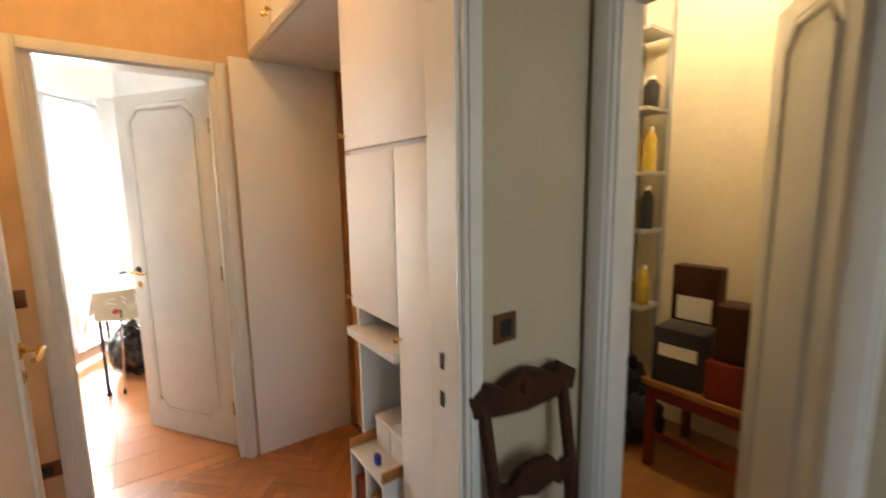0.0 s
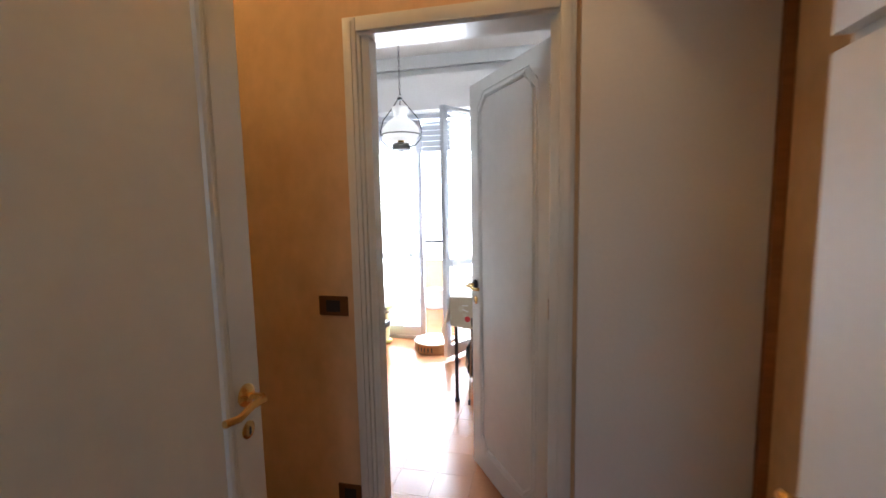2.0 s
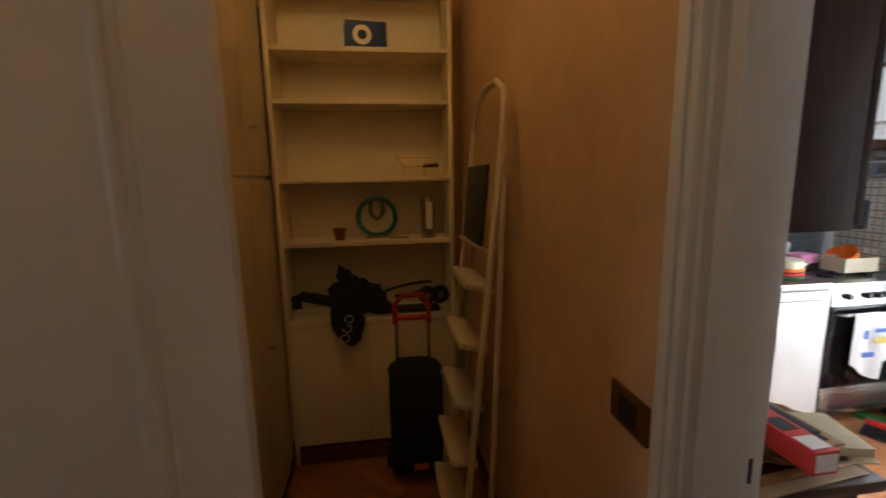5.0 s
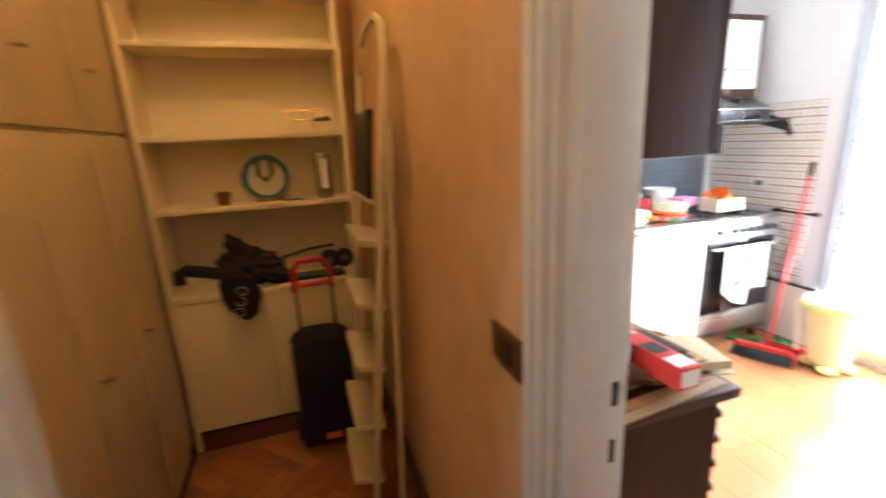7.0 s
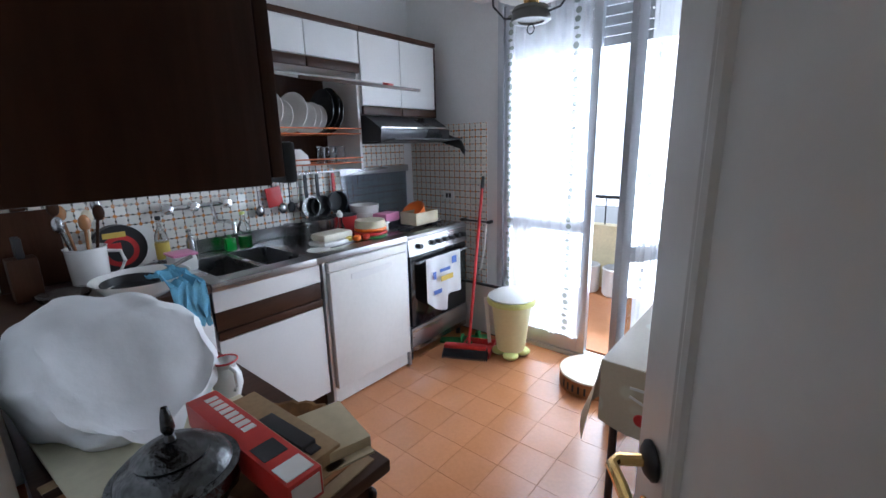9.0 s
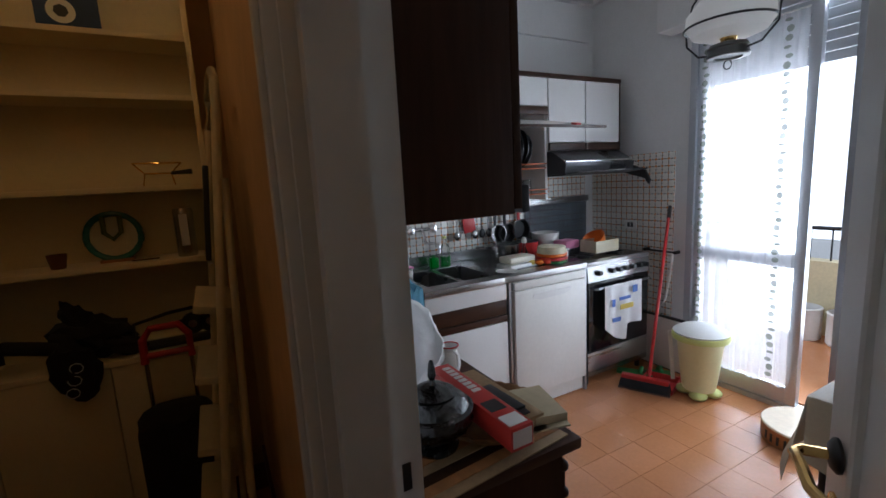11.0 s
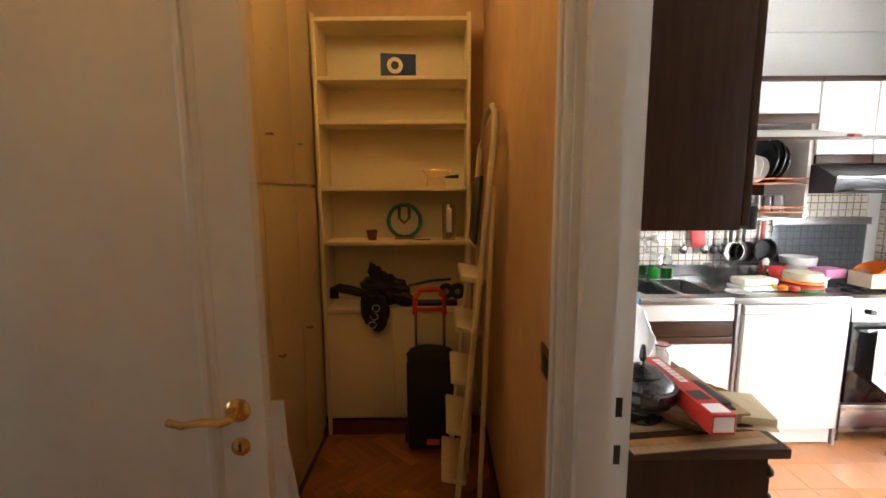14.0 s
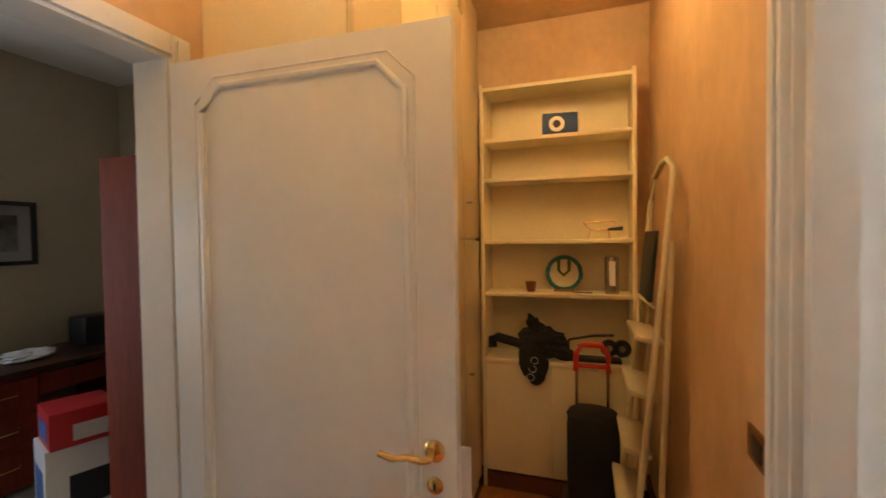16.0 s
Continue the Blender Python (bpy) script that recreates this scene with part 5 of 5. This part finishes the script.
part("stopper", lathe(B(), [(.001, .13), (.016, .13), (.02, .15), (.01, .17), (.001, .175)]), whitep, o)
for k, (x, y) in enumerate(((-1.50, 4.12), (-1.44, 4.16), (-1.58, 4.14))):
    dish("drinking_glass", "clear drinking glass upside down on the drainer", pose(x, y, .896), [(.033, 0), (.035, .001), (.028, .12), (.001, .122), (.001, .116), (.025, .114), (.031, .002)], clear, "glass")
for k, (x, y, mt) in enumerate(((-1.27, 4.40, orangep), (-1.25, 4.45, mat("tomato", (.6, .06, .03), .3)), (-1.30, 4.36, ylab))):
    o = thing("vegetable", "small vegetable scrap on the steel top", "vegetable", pose(x, y, .90))
    part("flesh", blob(pose(0, 0, .018), (.025, .03, .02), .2, 2), mt, o)
o = thing("loaf_tin", "white enamel roasting tin on the cooker", "tin", pose(-1.33, 5.02, .912))
part("tin", wall_boxes((-.07, -.11, 0, .07, .11, .005), (-.075, -.115, .0, -.07, .115, .085), (.07, -.115, 0, .075, .115, .085), (-.07, -.115, .0, .07, -.11, .085), (-.07, .11, 0, .07, .115, .085)), bone, o)
o = thing("orange_scoop", "orange plastic colander in the tin", "colander", pose(-1.35, 5.04, .925, 35, 0, 0))
part("bowl", lathe(B(), [(.001, 0), (.04, .01), (.07, .05), (.085, .11), (.081, .11), (.066, .052), (.036, .014), (.001, .005)]), orangep, o)
t = thing("tea_towel", "white tea towel with blue print on the oven handle", "towel", pose(XF + .062, 4.98, .725))
part("cloth", sheet(B(), 22, 18, lambda u, v: (.012 + .010 * math.sin(u * 15) * (1 - v * .6) + .004, -.19 + .36 * u, -.30 * (1 - v) - .10 * (1 - v) * math.sin(u * 3.0) * (u < .55)), .003), paperw, t)
blu = mat("blue_print", (.10, .18, .50), .8)
for k, (y, z, w, hh, mt) in enumerate(((-.02, -.10, .11, .022, blu), (0, -.16, .13, .035, ylab), (-.1, -.24, .08, .03, blu), (.08, -.05, .05, .05, blu), (-.13, -.12, .03, .05, blu))):
    part("print", bx(.034, y - w / 2, z - hh / 2, .0365, y + w / 2, z + hh / 2), mt, t)

# pans on the wall
rail = thing("utensil_rail", "wall rail with hooks above the drainer", "rail")
part("bar", rod(B(), (XW + .03, 4.05, 1.29), (XW + .03, 4.70, 1.29), .006), chrome, rail)
for y in (4.06, 4.69):
    part("bracket", rod(B(), (XW + .008, y, 1.29), (XW + .03, y, 1.29), .008), chrome, rail)


def hung_pan(y, r, mt, hmt, depth=.05, drop=.15):
    o = thing("saucepan", "pan hanging by its handle against the tiles", "pan", pose(XW + .035, y, 1.28))
    part("handle", box(B(), -.004, -.011, -drop + r * .0, .008, .011, .0, bevel=.003), hmt, o)
    part("bowl", lathe(B(), [(.001, 0), (r * .85, 0), (r, depth), (r + .004, depth), (r * .87, -.003), (.001, -.003)], m=Matrix.Translation((.0, 0, -drop - r * .9)) @ Matrix.Rotation(math.pi / 2, 4, "Y"), seg=28), mt, o)
    return o


hung_pan(4.40, .065, steel, blackm)
hung_pan(4.49, .07, blackm, blackm, .04)
hung_pan(4.62, .075, blackm, red, .045, .13)
for y, mt in ((4.10, red),):
    o = thing("pot_holder", "red quilted pot holder on a hook", "pot holder", pose(XW + .03, y + .06, 1.25, 8, 0, 0))
    part("pad", bx(0, -.05, -.15, .014, .05, -.03, bevel=.006), mt, o)
    part("loop", tube(B(), [(.006, .0, -.03), (.006, .01, .0), (.006, -.01, .0), (.006, 0, -.03)], .003, 6), blackm, o)
for y, mt in ((4.07, steel), (4.22, steel), (4.28, blackm), (4.34, steel)):
    o = thing("ladle", "ladle hanging from the rail", "ladle", pose(XW + .035, y, 1.285))
    part("stem", rod(B(), (0, 0, -.17), (0, 0, 0), .004), mt, o)
    part("cup", blob(pose(.01, 0, -.20), (.012, .028, .035), .02, 2), mt, o)

# dish rack in the open bay
smoky = mat("smoky_glassware", (.05, .055, .06), .12, var=.1)
r = thing("dish_rack", "copper-coloured wire dish rack in the open bay", "dish rack", LOWER)
wire = mat("copper_wire", (.55, .16, .06), .35, .6)
for z in (1.55, 1.375):
    for x in (-1.75, -1.44):
        part("long_wire", rod(B(), (x, 3.90, z), (x, 4.62, z), .004, seg=8), wire, r)
    for k in range(13):
        y = 3.92 + k * .056
        part("cross_wire", tube(B(), [(-1.75, y, z), (-1.44, y, z)], .0025, 6), wire, r)
    part("front_rail", rod(B(), (-1.43, 3.90, z + .03), (-1.43, 4.62, z + .03), .004, seg=8), wire, r)
for k, (y, rr) in enumerate(((4.03, .10), (4.10, .115), (4.18, .09), (4.25, .115), (4.33, .09), (4.37, .09), (4.41, .085))):
    o = thing("dinner_plate", "white dinner plate standing in the rack", "plate", pose(-1.58, y, 1.533 + rr, 0, 0, 0), group="plates in the rack")
    part("dish", lathe(B(), [(.001, 0), (rr * .62, 0), (rr, .016), (rr, .020), (rr * .6, .005), (.001, .005)], m=Matrix.Rotation(radians(80), 4, "X") @ Matrix.Rotation(.3, 4, "Y")), porcelain, o)
for y, rr in ((4.47, .13), (4.51, .135), (4.55, .12)):
    o = thing("dark_dish", "dark glass dish standing in the rack", "dish", pose(-1.58, y, 1.533 + rr), group="dark dishes in the rack")
    part("dish", lathe(B(), [(.001, 0), (rr * .7, 0), (rr, .03), (rr, .034), (rr * .68, .005), (.001, .005)], m=Matrix.Rotation(radians(82), 4, "X")), smoky, o)
for k, y in enumerate((3.98, 4.05, 4.36, 4.43, 4.50)):
    dish("tumbler", "clear glass tumbler on the lower rack", pose(-1.50, y, 1.358), [(.030, 0), (.032, .001), (.028, .10), (.001, .102), (.001, .096), (.025, .094), (.028, .002)], clear, "glass")
dish("upturned_bowl", "white bowl upside down on the lower rack", pose(-1.56, 4.21, 1.358), [(.09, 0), (.093, .002), (.08, .05), (.045, .085), (.001, .087), (.001, .08), (.04, .078), (.075, .047)], porcelain, "bowl")

# ---- on the sideboard ----
u = thing("silver_tureen", "tarnished silver lidded tureen with tall finial", "tureen", pose(.01, 2.965, .835) @ Matrix.Scale(.82, 4))
flute = lambda a, z: .03 * math.cos(a * 14) if .05 < z < .12 else 0
part("foot", lathe(B(), [(.001, 0), (.068, 0), (.07, .008), (.045, .025), (.04, .04), (.001, .04)], seg=36), silver, u)
part("bowl", lathe(B(), [(.04, .04), (.08, .05), (.108, .075), (.115, .10), (.108, .12), (.118, .128), (.112, .132), (.001, .132)], seg=56, wave=flute), silver, u)
ldp = part("lid", lathe(B(), [(.105, .133), (.095, .15), (.068, .165), (.07, .172), (.045, .188), (.02, .195), (.001, .196)], seg=40), silver, u)
part("finial", lathe(B(), [(.012, .195), (.008, .21), (.013, .222), (.010, .25), (.006, .268), (.001, .27)], seg=18), silver, ldp)
m_ = thing("raffia_mat", "striped brown raffia mat under the ornaments", "mat", pose(-.08, 3.03, .831, 0, 0, 6))
for k in range(16):
    part("strip", bx(-.24 + k * .031, -.19, 0, -.24 + k * .031 + .029, .21, .004, bevel=.001), (cardboard, darkwood, woodlight)[k % 3], m_)
bk = thing("carton_box", "long red and cream printed cardboard box", "box", pose(.005, 3.085, .885, 0, 0, 1))
redc = mat("red_printed_card", (.52, .03, .02), .45, var=.06)
part("carton", bx(-.19, -.031, 0, .19, .031, .055, bevel=.002), redc, bk)
part("cream_band", bx(-.189, .031, .002, .189, .0325, .053), mat("cream_card", (.62, .52, .34), .6), bk)
part("end_label", bx(.19, -.026, .008, .1915, .026, .047), whitep, bk)
part("picture_patch", bx(.06, -.024, .055, .11, .02, .0562), blackm, bk)
part("end_patch", bx(.135, -.026, .055, .18, .024, .0562), whitep, bk)
for k in range(8):
    part("letter_bar", bx(-.165 + k * .022, -.004, .055, -.150 + k * .022, .02, .0562), whitep, bk)
bask = thing("wicker_tray", "fluted brown wicker tray under the boxes", "tray", pose(.0, 3.13, .835, 0, 0, -30))
part("tray", lathe(B(), [(.001, 0), (.10, 0), (.14, .03), (.15, .045), (.142, .045), (.098, .008), (.001, .006)], seg=60, wave=lambda a, z: .035 * math.cos(a * 22) if z > .02 else 0), mat("wicker", (.28, .13, .04), .7, var=.3, scale=30), bask)
for x, y, z, rz, w, d, hh, mt, lab in ((.0, 3.155, .882, 2, .30, .06, .035, cardboard, "flat brown cardboard sleeve"), (.085, 3.215, .882, -14, .15, .10, .028, mat("beige_card", (.55, .45, .28), .7), "open beige cardboard sleeve"), (.05, 3.14, .918, 3, .14, .03, .014, blackm, "thin black box on the cardboard")):
    o = thing("card_sleeve", lab, "box", pose(x, y, z, 0, 0, rz))
    part("sleeve", bx(-w / 2, -d / 2, 0, w / 2, d / 2, hh, bevel=.002), mt, o)
    part("inner_flap", bx(w / 2, -d / 2 + .004, .004, w / 2 + .02, d / 2 - .004, .008), mt, o)
pp = thing("paper_parcel", "large crumpled white paper parcel", "parcel", pose(-.53, 3.005, .835, 0, 0, 4))
bm = blob(pose(0, 0, .11), (.33, .21, .175), .08, 5)
for v in bm.verts:
    v.co += v.co.normalized() * (-.018 * abs(noise.noise(v.co * 6)) - .014 * abs(noise.noise(v.co * 11 + Vector((5, 2, 1)))) - .009 * abs(noise.noise(v.co * 21)))
    v.co.z = max(min(v.co.z, .245 - .80 * max(0, v.co.x - .06) + .02 * noise.noise(v.co * 8), .285 - .5 * max(0, v.co.y - .02)), .012)
part("wrapping", bm, paperw, pp)
part("tray_edge", bx(-.24, -.18, 0, .36, .18, .011, bevel=.003), mat("cream_board", (.62, .58, .42), .5), pp)
j = thing("porcelain_jug", "small white porcelain jug with red trim", "jug", pose(-.315, 3.19, .835) @ Matrix.Scale(.85, 4))
part("body", lathe(B(), [(.001, 0), (.03, 0), (.042, .04), (.04, .07), (.028, .10), (.036, .12), (.031, .118), (.024, .098), (.036, .06), (.026, .008), (.001, .006)]), porcelain, j)
part("handle", tube(B(), [(.03, 0, .105), (.06, 0, .10), (.062, 0, .06), (.04, 0, .035)], .005), porcelain, j)
part("rim", tube(B(), [(.035 * math.cos(a * .4488), .035 * math.sin(a * .4488), .12) for a in range(14)], .003, 6, True), red, j)

# ---- balcony things ----
g = thing("balcony_railing", "dark iron railing on the balcony parapet", "railing")
part("top_rail", rod(B(), (-3, 7.17, .90), (3, 7.17, .90), .018), blackm, g)
for k in range(41):
    part("baluster", rod(B(), (-3 + k * .15, 7.17, .62), (-3 + k * .15, 7.17, .89), .007, seg=8), blackm, g)
for x, y, r, mt, lab in ((-.52, 6.95, .14, whitep, "round white planter on the balcony"), (-.82, 6.95, .12, whitep, "white flower pot on the balcony")):
    o = thing("planter", lab, "planter", pose(x, y, -.03))
    part("pot", lathe(B(), [(.001, 0), (r * .9, 0), (r, .02), (r, .26), (r * 1.04, .27), (r * .95, .28), (r * .93, .2), (.001, .2)]), mt, o)
    part("soil", rod(B(), (0, 0, .2), (0, 0, .22), r * .9), subfloor, o)
# far sheet with added emission stands in for the overbright sky outside
far = mat("glowing_backdrop", (.8, .82, .85), .9, var=.02)
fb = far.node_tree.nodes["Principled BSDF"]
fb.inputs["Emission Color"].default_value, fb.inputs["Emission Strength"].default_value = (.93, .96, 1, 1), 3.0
structure("backdrop", bx(-140, 75, -9, 140, 76, 70), far, "pale glowing backdrop added beyond the balcony", "backdrop")

# ---- tiles and parquet ----
def tile_decor():
    m = mat("decorated_white_tile", (.80, .78, .72), .16, var=.03, scale=10, grain=60, bump=.01)
    nt = m.node_tree
    b = nt.nodes["Principled BSDF"]
    base = b.inputs["Base Color"].links[0].from_socket
    tc, sep = nt.nodes.new("ShaderNodeTexCoord"), nt.nodes.new("ShaderNodeSeparateXYZ")
    nt.links.new(tc.outputs["Object"], sep.inputs[0])

    def calc(op, a, bb=None, cc=None):
        n = nt.nodes.new("ShaderNodeMath")
        n.operation = op
        for k, v in enumerate((a, bb, cc)):
            if v is None:
                continue
            if isinstance(v, (int, float)):
                n.inputs[k].default_value = v
            else:
                nt.links.new(v, n.inputs[k])
        return n.outputs[0]
    P = .05
    dist = []
    for axis in (0, 2):
        f = calc("SUBTRACT", calc("FRACT", calc("ADD", calc("DIVIDE", sep.outputs[axis], P), 10.0)), .5)
        dist.append(calc("MULTIPLY", calc("ABSOLUTE", f), P))      # 0 in the middle of a cell, P/2 at its edge
    u, v = dist
    eu, ev = calc("SUBTRACT", P / 2, u), calc("SUBTRACT", P / 2, v)
    near = calc("MAXIMUM", eu, ev)
    dot = calc("LESS_THAN", near, .0072)                         # orange flower where lines cross
    line = calc("LESS_THAN", calc("MINIMUM", eu, ev), .0022)
    mid = calc("MULTIPLY", calc("LESS_THAN", calc("MINIMUM", eu, ev), .0042), calc("LESS_THAN", calc("MINIMUM", u, v), .0050))

    def over(under, fac, col):
        x = nt.nodes.new("ShaderNodeMix")
        x.data_type = "RGBA"
        nt.links.new(fac, x.inputs[0]), nt.links.new(under, x.inputs[6])
        x.inputs[7].default_value = (*col, 1)
        return x.outputs[2]
    col = over(base, line, (.36, .26, .18))
    col = over(col, mid, (.05, .06, .05))
    col = over(col, dot, (.62, .24, .06))
    nt.links.new(col, b.inputs["Base Color"])
    return m


decor = tile_decor()
T = .15
tile_mesh = finish("wall_tile", bx(.001, -.007, .001, T - .001, 0, T - .001, bevel=.0012), decor)


def tiled(name, label, m, nx, nz):
    back = thing(name, label, "wall tiles", m, kind="structure")
    for i in range(nx):
        for k in range(nz):
            t = new("wall_tile", tile_mesh)
            t.parent = back
            t.matrix_local = Matrix.Translation((i * T, 0, k * T))
    part("grout", bx(0, -.004, 0, nx * T, -.001, nz * T), plaster, back)


tiled("tiles_north", "white tiles with orange and brown pattern by the window", pose(-1.795, YW, .10), 5, 10)
tiled("tiles_west", "white tiles with orange flower pattern behind the sink", pose(XW, 2.81, .90, 0, 0, 90), 17, 5)

F = .20
floor_mesh = finish("floor_tile", bx(.0008, .0008, -.010, F - .0008, F - .0008, 0), terracotta)
floor_kitchen = bpy.data.objects["floor_kitchen"]
ox, oy = XW + .03, 2.84
for i in range(-1, 16):
    for j in range(0, 14):
        x, y = ox + i * F, oy + j * F
        x0, x1, y0, y1 = max(x, XW), min(x + F, XE), y, min(y + F, YW - .0)
        if j == 0:
            y0 = 2.79
        if x1 - x0 < .02 or y1 - y0 < .02:
            continue
        whole = x0 == x and x1 == x + F and y0 == y and y1 == y + F
        t = new("floor_tile", floor_mesh if whole else finish("floor_tile", bx(.0012, .0012, -.010, x1 - x0 - .0012, y1 - y0 - .0012, 0), terracotta))
        t.parent = floor_kitchen
        t.matrix_local = pose(x0, y0, 0)
for k in range(4):
    x0, x1 = (.332, .43, .63, .83)[k], (.43, .63, .83, 1.028)[k]
    t = new("floor_tile", finish("floor_tile", bx(x0 + .0012, 2.69, -.010, x1 - .0012, 2.788, 0), terracotta))
    t.parent = floor_kitchen

PW, PN = .06, 5
PL = PW * PN
plank_mesh = finish("plank", bx(.0005, .0005, -.012, PL - .0005, PW - .0005, 0), parquet_m)
floor_hall = bpy.data.objects["floor_hall"]


def clip(poly, lo, hi, axis):
    for sign, bound in ((1, lo), (-1, -hi)):
        out = []
        for a, b in zip(poly, poly[1:] + poly[:1]):
            da, db = sign * a[axis] - bound, sign * b[axis] - bound
            if da >= 0:
                out.append(a)
            if (da >= 0) != (db >= 0):
                f = da / (da - db)
                out.append((a[0] + f * (b[0] - a[0]), a[1] + f * (b[1] - a[1])))
        poly = out
        if not poly:
            return []
    return poly


turn = pose(.5, 2.0, 0, 0, 0, 45)
regions = ((-1.30, 1.672, 1.66, 2.648), (.19, 1.005, 1.66, 1.670), (.332, 2.6485, 1.028, 2.688))
for r in range(-60, 60):
    for k in range(-8, 8):
        for upright in (False, True):
            if not upright:
                local = pose(r * PW + 2 * PL * k, r * PW, 0)
            else:
                local = pose(r * PW + PL + 2 * PL * k + PW, r * PW + PW - PL, 0, 0, 0, 90)
            mm = turn @ local
            corners = [mm @ Vector(c) for c in ((.0005, .0005, 0), (PL - .0005, .0005, 0), (PL - .0005, PW - .0005, 0), (.0005, PW - .0005, 0))]
            quad = [(c.x, c.y) for c in corners]
            for x0, y0, x1, y1 in regions:
                q = clip(clip(quad, x0, x1, 0), y0, y1, 1) if quad else []
                if len(q) < 3:
                    continue
                if all(x0 <= a <= x1 and y0 <= b <= y1 for a, b in quad):
                    t = new("plank", plank_mesh)
                    t.matrix_local = mm
                else:
                    inv = mm.inverted()
                    loc = [inv @ Vector((a, b, 0)) for a, b in q]
                    t = new("plank", finish("plank", prism(B(), [(p_.x, p_.y) for p_ in loc], -.012, 0, "z"), parquet_m))
                    t.matrix_local = mm
                t.parent = floor_hall
